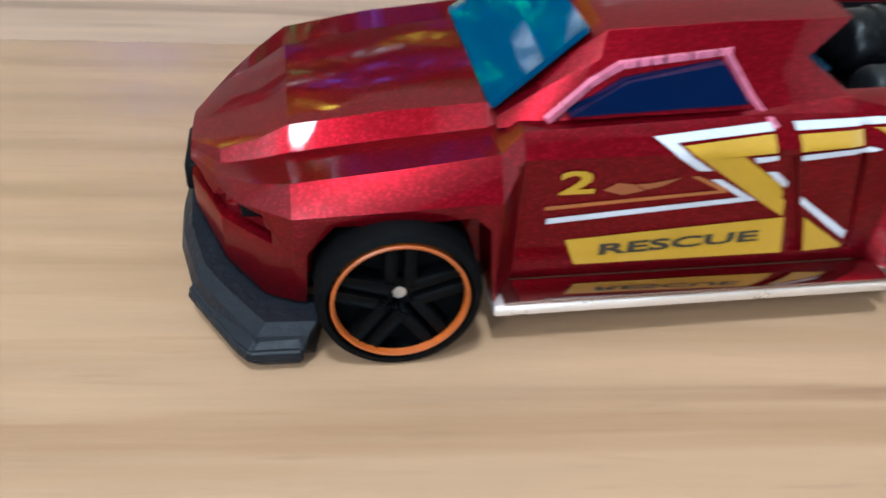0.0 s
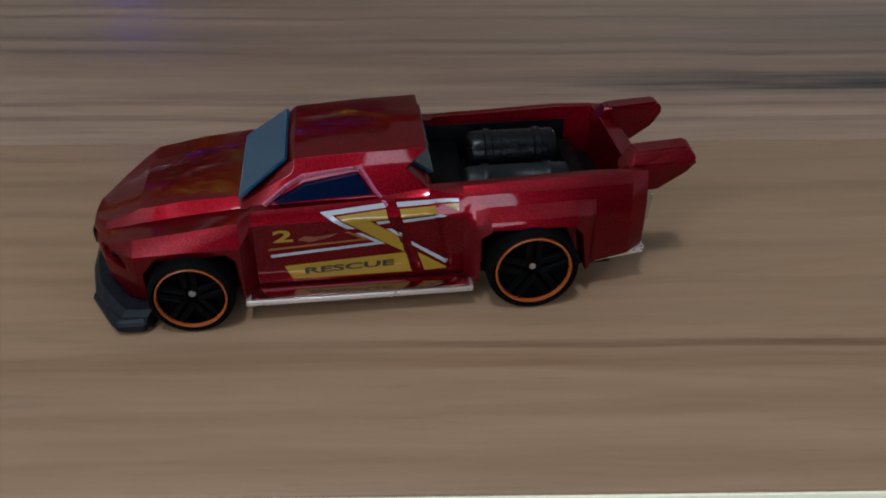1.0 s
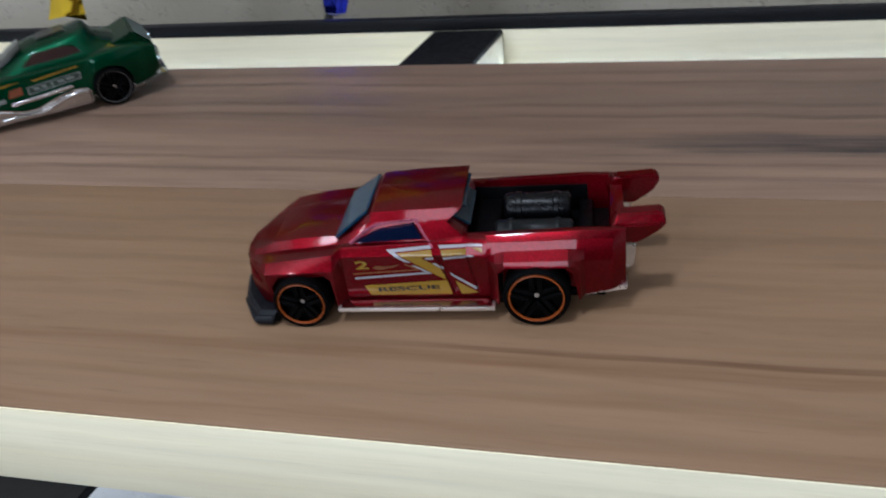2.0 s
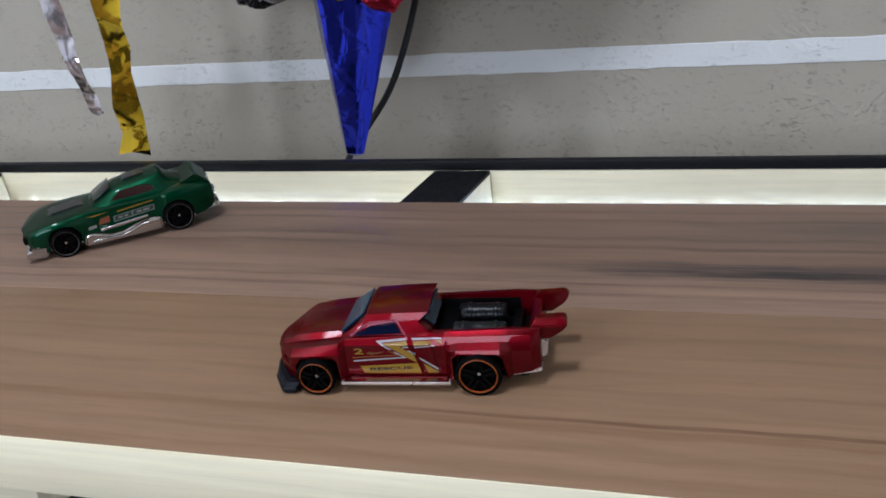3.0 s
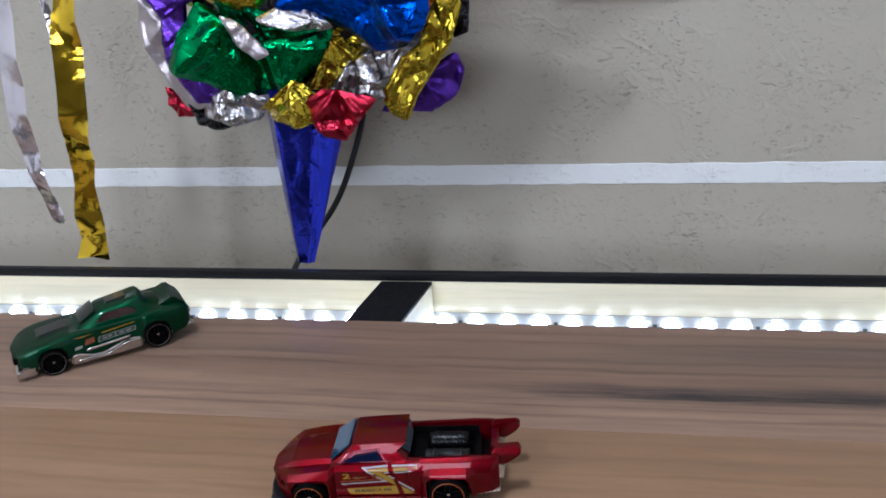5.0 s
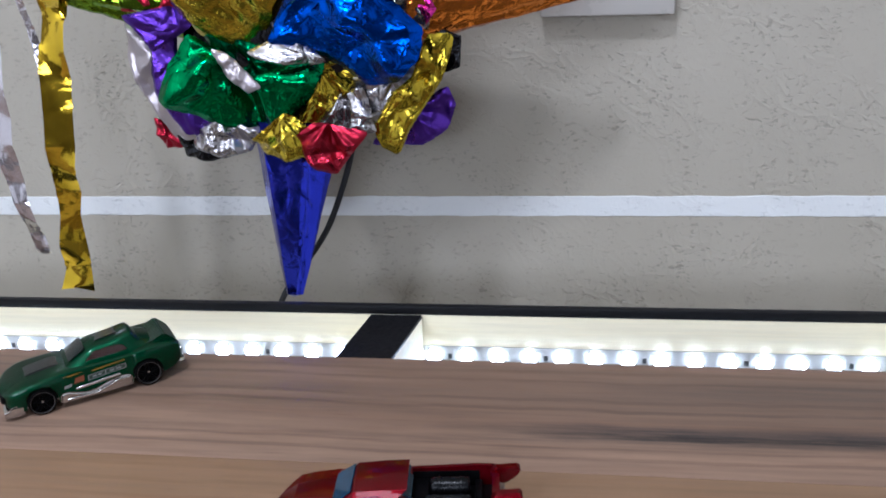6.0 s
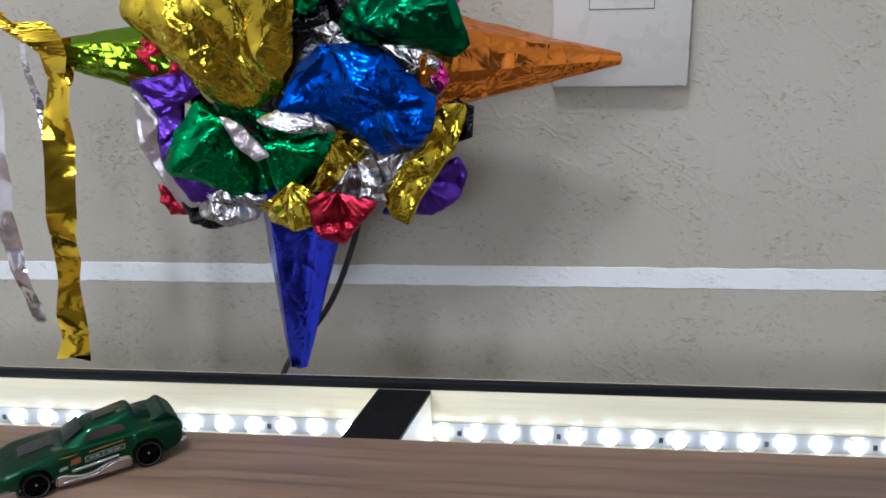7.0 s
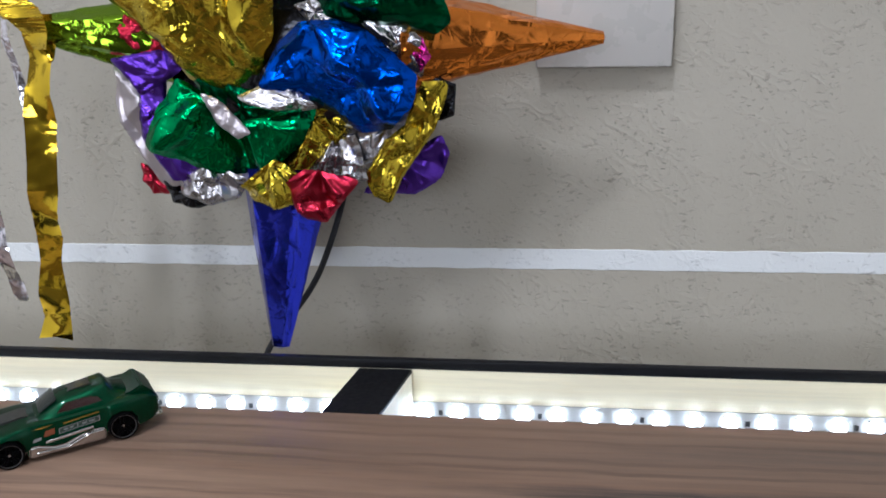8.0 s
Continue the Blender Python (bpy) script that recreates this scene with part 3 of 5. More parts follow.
# ---- the red toy pickup; s = 0 at the front axle, the nose at negative s ----
def red_pickup():
    yaw = 5.85
    centre = Vector((-0.0214, 0, 0)) + Matrix.Rotation(radians(yaw), 3, "Z") @ Vector((0, 0.0147, 0))
    top = thing("toy_pickup", pose(*centre, 0, 0, yaw), "metallic red die-cast toy pickup with yellow and white rescue graphics", "toy car")

    def sec(s, *pts):
        return [(s + (p[2] if len(p) > 2 else 0), p[0], p[1]) for p in pts]

    rows = [
        sec(-13.1, (3.6, 5.4), (4.0, 7.2), (3.9, 8.6), (3.6, 9.2), (2.8, 9.4), (2.2, 9.7), (0, 9.8)),
        sec(-10.9, (9.2, 4.3), (10.0, 7.0), (9.6, 9.2), (8.0, 10.0), (6.2, 9.9), (5.5, 10.6), (0, 10.7)),
        sec(-8.4, (12.4, 3.4), (12.7, 7.2), (12.6, 10.1), (11.2, 11.1), (7.0, 10.6), (6.3, 11.7), (0, 11.8)),
        sec(-6.4, (13.5, 3.4), (14.6, 7.5), (14.8, 10.6), (12.9, 12.0), (7.6, 11.3), (6.8, 12.9), (0, 13.1)),
        sec(0.0, (14.5, 3.5), (15.1, 7.5), (15.4, 11.2), (13.5, 13.0), (8.1, 12.3), (7.2, 13.9), (0, 14.1)),
        sec(6.4, (15.0, 3.5), (15.0, 7.0), (15.0, 11.2), (13.4, 13.75), (8.5, 13.1), (7.6, 14.5), (0, 14.75)),
        sec(8.0, (12.6, 3.5), (12.65, 4.4), (13.0, 13.0), (12.0, 14.5), (9.5, 14.4), (8.2, 14.8), (0, 15.1)),
        sec(24.0, (12.6, 3.5), (12.65, 4.4), (13.1, 13.1), (11.6, 15.0), (9.5, 15.2), (7.5, 15.2), (0, 15.2)),
        sec(30.0, (12.6, 3.5), (12.65, 4.4), (13.15, 13.3), (11.8, 15.0), (11.2, 15.8), (7.5, 15.8), (0, 15.8)),
        sec(34.3, (12.6, 3.5), (12.95, 10.6), (13.05, 12.1), (13.1, 13.1), (12.2, 15.0), (11.2, 15.9), (0, 15.9)),
        sec(35.7, (14.7, 3.5), (14.8, 10.2), (14.2, 11.7), (13.0, 13.2), (12.3, 15.0), (11.2, 16.0), (0, 16.0)),
        sec(37.4, (15.5, 3.5), (15.8, 11.6), (15.3, 12.7), (13.0, 13.6), (12.4, 15.1), (11.2, 16.0), (0, 16.0)),
        sec(48.4, (15.5, 4.2), (15.8, 11.8), (15.3, 12.9), (13.0, 13.9), (12.4, 15.3), (11.2, 16.4), (0, 16.4)),
        sec(50.4, (14.6, 4.2), (14.6, 10.6), (14.0, 12.0), (12.9, 13.8), (12.3, 15.3), (11.2, 16.5), (0, 16.5)),
        sec(51.2, (13.3, 4.4), (13.5, 10.0), (13.3, 12.0), (12.8, 13.8), (12.2, 15.3), (11.2, 16.5), (0, 16.5)),
        sec(56.0, (12.9, 5.2), (13.2, 9.6), (13.0, 12.0), (12.5, 13.8), (12.0, 15.3), (11.1, 16.4), (0, 16.4)),
        sec(58.3, (11.6, 5.8), (11.9, 9.4), (11.8, 12.0), (11.5, 13.6), (11.1, 15.2), (10.6, 16.3), (0, 16.3)),
    ]
    front_arch = [(-5.9, 1.0), (-5.6, 8.0), (-3.9, 10.1), (4.7, 10.25), (5.8, 9.2), (6.5, 1.0)]
    rear_arch = [(36.1, 1.0), (36.2, 10.2), (37.6, 11.7), (47.8, 11.7), (49.2, 10.2), (50.1, 4.8), (50.1, 1.0)]
    cutters = [prism(a, y0, y1) for a in (front_arch, rear_arch) for y0, y1 in ((-22, -10.3), (10.3, 22))]
    cutters.append(box((30.2 * MM, -9.9 * MM, 8.5 * MM), (56.0 * MM, 9.9 * MM, 30 * MM)))
    for outline, deep in (([(27.9, 4.6), (29.0, 4.6), (27.5, 9), (26.2, 12.7), (25.3, 12.7), (26.5, 9)], 0.35), ([(32.3, 4.6), (32.8, 4.6), (31.2, 12.7), (30.7, 12.7)], 0.3)):
        for sgn in (-1, 1):
            groove = prism(outline, *((-20, -12) if sgn < 0 else (12, 20)))
            for v in groove.verts:
                if abs(v.co.y) < 0.015:
                    v.co.y = sgn * (12.65 + (v.co.z / MM - 4.4) * 0.052 - deep) * MM
            cutters.append(groove)
    cutters += [prism([(8.3, 2), (8.7, 2), (7.9, 13), (7.5, 13)], y0, y1) for y0, y1 in ((-20, -13.3), (13.3, 20))]
    cutters += [prism([(-12.4, 8.3), (-7.9, 8.6), (-8.2, 9.8), (-12.2, 9.5)], y0, y1) for y0, y1 in ((-14, -8.6), (8.6, 14))]
    slot = bmesh.new()
    plan_in = [(-12.7, -3.2), (-10.4, -9.0), (-7.7, -11.9), (-7.7, -20), (-20, -20), (-20, 20), (-7.7, 20), (-7.7, 11.9), (-10.4, 9.0), (-12.7, 3.2)]
    low, high = [slot.verts.new((x * MM, y * MM, 8.0 * MM)) for x, y in plan_in], [slot.verts.new((x * MM, y * MM, 9.0 * MM)) for x, y in plan_in]
    slot.faces.new(low)
    slot.faces.new(high[::-1])
    for i in range(len(low)):
        slot.faces.new((low[i], low[(i + 1) % len(low)], high[(i + 1) % len(low)], high[i]))
    cutters.append(slot)
    body = part("body", carve(loft_solid(mirror_rows(rows)), cutters, 0.0006), M_RED, top, smooth=40)
    flank = BVHTree.FromPolygons([v.co.copy() for v in body.data.vertices], [tuple(p.vertices) for p in body.data.polygons])

    # cab: a sloping windscreen, side windows let in, an overhanging roof edge at the back
    cab_rows = [
        [(6.6, 10.4, 14.0), (6.7, 9.4, 14.3), (6.8, 6.0, 14.5), (6.8, 0, 14.6)],
        [(9.4, 10.8, 14.3), (9.6, 8.9, 15.9), (9.6, 7.2, 16.2), (9.6, 0, 16.3)],
        [(13.0, 11.0, 14.6), (13.3, 8.9, 17.9), (13.7, 8.1, 19.5), (13.7, 0, 20.0)],
        [(22.0, 11.0, 15.0), (22.0, 8.8, 18.3), (22.0, 8.3, 20.0), (22.0, 0, 20.6)],
        [(30.6, 11.2, 15.4), (27.3, 9.2, 17.8), (30.1, 8.4, 20.2), (30.1, 0, 20.8)],
    ]
    win = [(11.0, 15.2), (14.7, 16.9), (21.3, 17.8), (22.9, 15.6)]
    cab_cut = [prism(win, -14, -7.4), prism(win, 7.4, 14), prism([(27.0, 15.2), (29.3, 18.4), (33, 18.4), (33, 15.2)], -6.2, 6.2)]
    part("cab", carve(loft_solid(mirror_rows(cab_rows)), cab_cut, 0.0004), M_RED, top, smooth=28)
    for sgn in (-1, 1):
        y0, y1 = (-9.9, -8.0) if sgn < 0 else (8.0, 9.9)
        bm = prism(win, y0, y1)
        for v in bm.verts:
            v.co.y += sgn * (0.0005 + (0.0171 - v.co.z) * 0.62)
        part("side_window", bm, M_NAVY_GLASS, top, "blue tinted side window")
    for sgn in (-1, 1):
        # pale pink strips round the side windows, edge highlights put in as colour
        bm = bmesh.new()
        ring = [(9.6, 14.8), (12.6, 16.7), (14.6, 17.6), (21.6, 18.2), (23.2, 15.8), (24.6, 14.3)]
        for (s0, z0), (s1, z1) in zip(ring, ring[1:]):
            n = 8
            for k in range(n):
                t0, t1 = k / n, (k + 1) / n + 0.06
                a, b = Vector((s0 + (s1 - s0) * t0, 0, z0 + (z1 - z0) * t0)), Vector((s0 + (s1 - s0) * t1, 0, z0 + (z1 - z0) * t1))
                for p in (a, b):
                    p.y = sgn * (11.15 - max(0, p.z - 14.7) * 0.68 if p.z > 14.7 else 11.75 + (14.7 - p.z) * 0.75)
                m = Matrix.Translation((a + b) / 2 * MM) @ (b - a).to_track_quat("X", "Z").to_matrix().to_4x4()
                h = (b - a).length / 2 * MM
                add_box(bm, (-h, -0.00022, -0.00022), (h, 0.00022, 0.00022), 0, 1, m)
        part("window_frame", bm, M_EDGE_GLINT, top, "pale window surround with edge highlights in its colour")
    # windscreen and rear window panes
    bm = bmesh.new()
    deep = Vector((-0.65, 0, 0.76))
    edge = [Vector(c) for c in ((6.6, -9.0, 14.55), (12.9, -7.6, 19.2), (12.9, 7.6, 19.2), (6.6, 9.0, 14.55))]
    lower, upper = [bm.verts.new(c * MM) for c in edge], [bm.verts.new((c + deep * 0.45) * MM) for c in edge]
    bm.faces.new(lower[::-1])
    bm.faces.new(upper)
    for i in range(4):
        bm.faces.new((lower[i], lower[(i + 1) % 4], upper[(i + 1) % 4], upper[i]))
    bmesh.ops.recalc_face_normals(bm, faces=bm.faces)
    bmesh.ops.bevel(bm, geom=bm.edges[:], offset=0.00015, segments=2, affect="EDGES")
    part("windscreen", bm, M_BLUE_GLASS, top, "blue tinted windscreen")
    bm = prism([(27.7, 17.5), (30.0, 19.7), (30.6, 19.5), (28.5, 17.4), (31.2, 15.6), (30.6, 15.3)], -6.4, 6.4)
    bmesh.ops.bevel(bm, geom=bm.edges[:], offset=0.00015, segments=2, affect="EDGES")
    part("rear_window", bm, M_REAR_GLASS, top, "blue tinted rear window")

    # load bed: black sheets for its inner sides' shade, two tanks with clamps, hoses
    bm = box((30.4 * MM, -9.85 * MM, 8.5 * MM), (55.9 * MM, 9.85 * MM, 9.1 * MM))
    part("bed_floor", bm, M_BLACK_PLASTIC, top, "black bed floor")
    for sgn in (-1, 1):
        y0, y1 = sorted((sgn * 9.55, sgn * 9.95))
        part("bed_liner", box((30.3 * MM, y0 * MM, 9.1 * MM), (52.0 * MM, y1 * MM, 14.6 * MM), 0.0001), M_BLACK_PLASTIC, top, "black sheet for the shade inside the bed wall")
    bm = box((30.3 * MM, -9.7 * MM, 9.1 * MM), (36.0 * MM, 9.7 * MM, 12.2 * MM), 0.0006)
    part("bed_locker", bm, M_BLACK_PLASTIC, top, "black locker in the bed")

    def tank(y, z, s0, s1, r, mat, label):
        bm = bmesh.new()
        ring = [(s0, 0.78), (s0 + 0.3, 0.94), (s0 + 0.7, 1.0), (s0 + 2.2, 1.0), (s0 + 2.4, 1.09), (s0 + 3.2, 1.09), (s0 + 3.4, 1.0), (s1 - 3.4, 1.0), (s1 - 3.2, 1.09), (s1 - 2.4, 1.09), (s1 - 2.2, 1.0), (s1 - 0.7, 1.0), (s1 - 0.3, 0.94), (s1, 0.78)]
        loops = []
        for s, k in ring:
            loops.append([bm.verts.new(Vector((s, y + r * k * math.cos(a), z + r * k * math.sin(a))) * MM) for a in (2 * math.pi * i / 28 for i in range(28))])
        for a, b in zip(loops, loops[1:]):
            for i in range(28):
                bm.faces.new((a[i], a[(i + 1) % 28], b[(i + 1) % 28], b[i]))
        bm.faces.new(loops[0])
        bm.faces.new(list(reversed(loops[-1])))
        part("tank", bm, mat, top, label, smooth=50)

    tank(-4.4, 12.5, 35.4, 49.4, 2.35, M_BED_GREY, "dark grey moulded tank in the bed")
    tank(2.5, 13.7, 36.6, 49.0, 2.9, M_TANK, "black moulded tank in the bed")
    part("bed_crossbar", box((50.5 * MM, -9.6 * MM, 9.1 * MM), (53.0 * MM, 9.6 * MM, 11.6 * MM), 0.0005), M_BLACK_PLASTIC, top)

    # two tail fins: flat tops, a broad chamfer outside, wedges that run down into the corners
    for sgn in (-1, 1):
        bm = bmesh.new()
        for p in ((57.0, 5.6, 17.9), (64.4, 5.6, 18.4), (57.2, 8.4, 17.8), (64.2, 8.4, 18.3), (65.2, 5.4, 17.2), (65.3, 9.6, 16.6), (56.4, 9.8, 16.3), (64.2, 9.2, 14.9), (60.6, 8.8, 12.2), (57.2, 9.2, 12.4), (64.0, 5.6, 14.9), (60.4, 5.8, 12.2), (57.0, 5.8, 12.4), (55.4, 9.2, 15.4), (55.4, 5.8, 15.4)):
            bm.verts.new(Vector((p[0], sgn * p[1], p[2])) * MM)
        bmesh.ops.convex_hull(bm, input=bm.verts[:])
        bmesh.ops.dissolve_limit(bm, angle_limit=radians(6), verts=bm.verts[:], edges=bm.edges[:])
        bmesh.ops.bevel(bm, geom=bm.edges[:], offset=0.0003, segments=2, affect="EDGES")
        part("tail_fin", bm, M_RED, top, smooth=24)

    # base: bright sills, chrome tail and exhaust, dark underbody
    for sgn in (-1, 1):
        a, b = sorted((sgn * 13.0, sgn * 15.6))
        part("running_board", box((7.0 * MM, a * MM, 3.5 * MM), (34.8 * MM, (b - sgn * 0.35) * MM if sgn > 0 else b * MM, 3.75 * MM), 0.0001), M_RED_GLOSS, top)
        part("sill", box((6.3 * MM, a * MM, 2.55 * MM), (35.3 * MM, b * MM, 3.45 * MM), 0.00025), M_SILL, top, "bright metal sill")
        a, b = sorted((sgn * 9.0, sgn * 12.4))
        bm = prism([(50.3, 3.6), (58.4, 4.9), (58.6, 5.7), (50.3, 4.5)], a, b)
        part("rear_skirt", bm, M_SILL, top, "bright metal rear skirt")
        a, b = sorted((sgn * 7.2, sgn * 9.0))
        bm = prism([(58.2, 7.0), (59.8, 7.4), (60.2, 11.8), (58.8, 12.6), (58.2, 12.0)], a, b)
        bmesh.ops.bevel(bm, geom=bm.edges[:], offset=0.0003, segments=2, affect="EDGES")
        part("exhaust", bm, M_CHROME, top, "chrome exhaust outlet")
        # Black block added to give the deep shade of the rear wheel arch.
        a, b = sorted((sgn * 9.8, sgn * 12.3))
        part("arch_lining", box((34.8 * MM, a * MM, 2.0 * MM), (36.6 * MM, b * MM, 9.6 * MM), 0.0003), M_BLACK_PLASTIC, top, "black block for the shade in the wheel arch")
    part("underbody", box((-8.0 * MM, -10.2 * MM, 1.9 * MM), (55.0 * MM, 10.2 * MM, 3.6 * MM), 0.0005), M_BLACK_PLASTIC, top)

    # angular bumper: straight front, cut corners, a block before each wheel
    plan = [(-14.7, 0.0, 1.0, 4.0), (-14.5, 4.2, 0.9, 3.8), (-13.4, 9.3, 0.7, 3.6), (-12.3, 11.6, 0.6, 3.6), (-9.9, 15.2, 0.3, 3.2), (-9.3, 16.2, 0.4, 3.3), (-6.1, 16.3, 0.5, 3.2)]
    full = [(s, -w, a, b) for s, w, a, b in reversed(plan[1:])] + plan
    brow = []
    for s, w, a, b in full:
        deep_in = 2.6 if abs(w) < 15 else 1.4
        brow.append([Vector(p) * MM for p in ((s + 0.7, w * 0.95, a), (s, w, (a + b) / 2 - 0.4), (s + 0.3, w * 0.985, b - 0.7), (s + 0.9, w * 0.95, b), (s + deep_in, w * 0.76, b - 0.2), (s + deep_in, w * 0.74, a + 0.2))])
    bm = bmesh.new()
    loops = [[bm.verts.new(p) for p in r] for r in brow]
    for a, b in zip(loops, loops[1:]):
        for i in range(6):
            bm.faces.new((a[i], a[(i + 1) % 6], b[(i + 1) % 6], b[i]))
    bm.faces.new(loops[0])
    bm.faces.new(list(reversed(loops[-1])))
    bmesh.ops.bevel(bm, geom=[e for e in bm.edges if e.calc_face_angle(0) > 0.4], offset=0.00018, segments=2, affect="EDGES")
    part("bumper", bm, M_GREY_PLASTIC, top, "dark grey plastic bumper", smooth=14)
    for sgn in (-1, 1):
        bm = bmesh.new()
        for s0, w in ((-13.9, 9.2), (-10.6, 15.4), (-9.7, 16.6), (-6.2, 16.7)):
            for ds, dw, z in ((0.7, -0.5, 0.25), (0.0, 0.0, 1.0), (0.1, 0.0, 1.8), (0.9, -0.9, 2.5)):
                bm.verts.new(Vector((s0 + (ds if s0 < -6.5 else 0), sgn * (w + dw), z)) * MM)
        for s0, w in ((-11.0, 9.2), (-6.4, 13.0)):
            for z in (0.4, 2.4):
                bm.verts.new(Vector((s0, sgn * w, z)) * MM)
        bmesh.ops.convex_hull(bm, input=bm.verts[:])
        bmesh.ops.dissolve_limit(bm, angle_limit=radians(5), verts=bm.verts[:], edges=bm.edges[:])
        bmesh.ops.bevel(bm, geom=bm.edges[:], offset=0.00018, segments=2, affect="EDGES")
        part("bumper_corner", bm, M_GREY_PLASTIC, top, "dark grey plastic bumper corner", smooth=14)
    part("grille", box((-13.75 * MM, -3.0 * MM, 6.0 * MM), (-12.6 * MM, 3.0 * MM, 8.2 * MM), 0.0003), M_BLACK_PLASTIC, top)
    # Black blocks fill the headlight slots to give the shade of deep recesses.
    for sgn in (-1, 1):
        a, b = sorted((sgn * 7.4, sgn * 11.0))
        part("headlight", box((-9.6 * MM, a * MM, 8.5 * MM), (-7.9 * MM, b * MM, 9.7 * MM), 0.0002), M_BLACK_PLASTIC, top, "black block for the shade in the headlight recess")

    for cx, r in ((0.0, 5.3), (42.8, 5.95)):
        for side in (-1, 1):
            wheel(top, cx, r, side, M_ORANGE)

    # printed graphics on both flanks
    prints = [
        (M_PRINT_WHITE, [(16.3, 14.05), (24.3, 14.6), (24.5, 14.1), (17.6, 13.65)]),
        (M_PRINT_WHITE, [(16.4, 14.0), (17.8, 13.7), (20.6, 11.75), (19.6, 11.8)]),
        (M_PRINT_YELLOW, [(18.3, 13.5), (24.5, 13.95), (24.7, 12.95), (19.7, 12.6)]),
        (M_PRINT_YELLOW, [(19.7, 12.62), (22.5, 12.75), (26.3, 10.0), (26.6, 7.8), (25.2, 8.7)]),
        (M_PRINT_WHITE, [(23.2, 12.65), (24.8, 12.75), (24.9, 12.4), (23.5, 12.2)]),
        (M_PRINT_WHITE, [(24.4, 11.5), (25.1, 11.5), (26.4, 10.4), (26.4, 9.9)]),
        (M_PRINT_WHITE, [(25.8, 14.6), (33.6, 14.8), (33.6, 14.4), (26.0, 14.1)]),
        (M_PRINT_YELLOW, [(26.2, 13.9), (33.6, 14.2), (33.6, 13.4), (26.4, 12.95)]),
        (M_PRINT_WHITE, [(26.5, 12.7), (33.4, 13.3), (33.4, 12.95), (26.6, 12.25)]),
        (M_PRINT_WHITE, [(9.9, 8.55), (23.6, 9.6), (24.2, 9.25), (9.9, 8.1)]),
        (M_PRINT_WHITE, [(20.6, 11.1), (21.3, 11.1), (24.2, 9.3), (23.6, 9.2)]),
        (M_PRINT_AMBER, [(9.7, 9.5), (22.0, 10.25), (22.0, 10.0), (9.7, 9.2)]),
        (M_PRINT_AMBER, [(19.2, 11.4), (19.7, 11.4), (22.2, 10.2), (21.6, 10.1)]),
        (M_PRINT_YELLOW, [(11.4, 6.7), (26.8, 7.7), (27.5, 4.55), (12.3, 4.55)]),
        (M_PRINT_YELLOW, [(28.3, 7.6), (32.3, 4.75), (29.2, 4.55)]),
        (M_PRINT_WHITE, [(27.5, 9.4), (32.3, 5.9), (31.9, 5.5), (27.6, 8.8)]),
        (M_PRINT_FLAME, [(13.4, 10.6), (14.3, 11.15), (15.4, 10.95), (16.2, 10.45), (14.8, 10.15)]),
        (M_PRINT_FLAME, [(15.5, 10.95), (16.6, 11.0), (18.6, 11.35), (17.4, 10.75), (16.3, 10.5)]),
    ]
    for sgn in (-1, 1):
        for mat, outline in prints:
            part("decal", lay_on(patch(outline), flank, sgn), mat, top)
        part("decal", lay_on(letters("2", 10.4, 10.4, 2.4, 1.8, 0.0, 0.03, sgn > 0), flank, sgn, 0.13), M_PRINT_YELLOW, top, "yellow racing number")
        part("decal", lay_on(letters("RESCUE", 13.9, 5.25, 11.4, 0.98, 0.045, 0.03, sgn > 0), flank, sgn, 0.16), M_PRINT_BLACK, top, "black rescue lettering on yellow")
    narrow(top, 0.948)
    return top


# Pale pink that paints in the highlights on the window edges.
M_EDGE_GLINT = plain("pink_edge_glint", (0.50, 0.14, 0.22), 0.3, 0.4, size=900)
M_SILL = plain("pale_bright_metal", (0.74, 0.69, 0.655), 0.3, 0.85, size=700)
red_pickup()


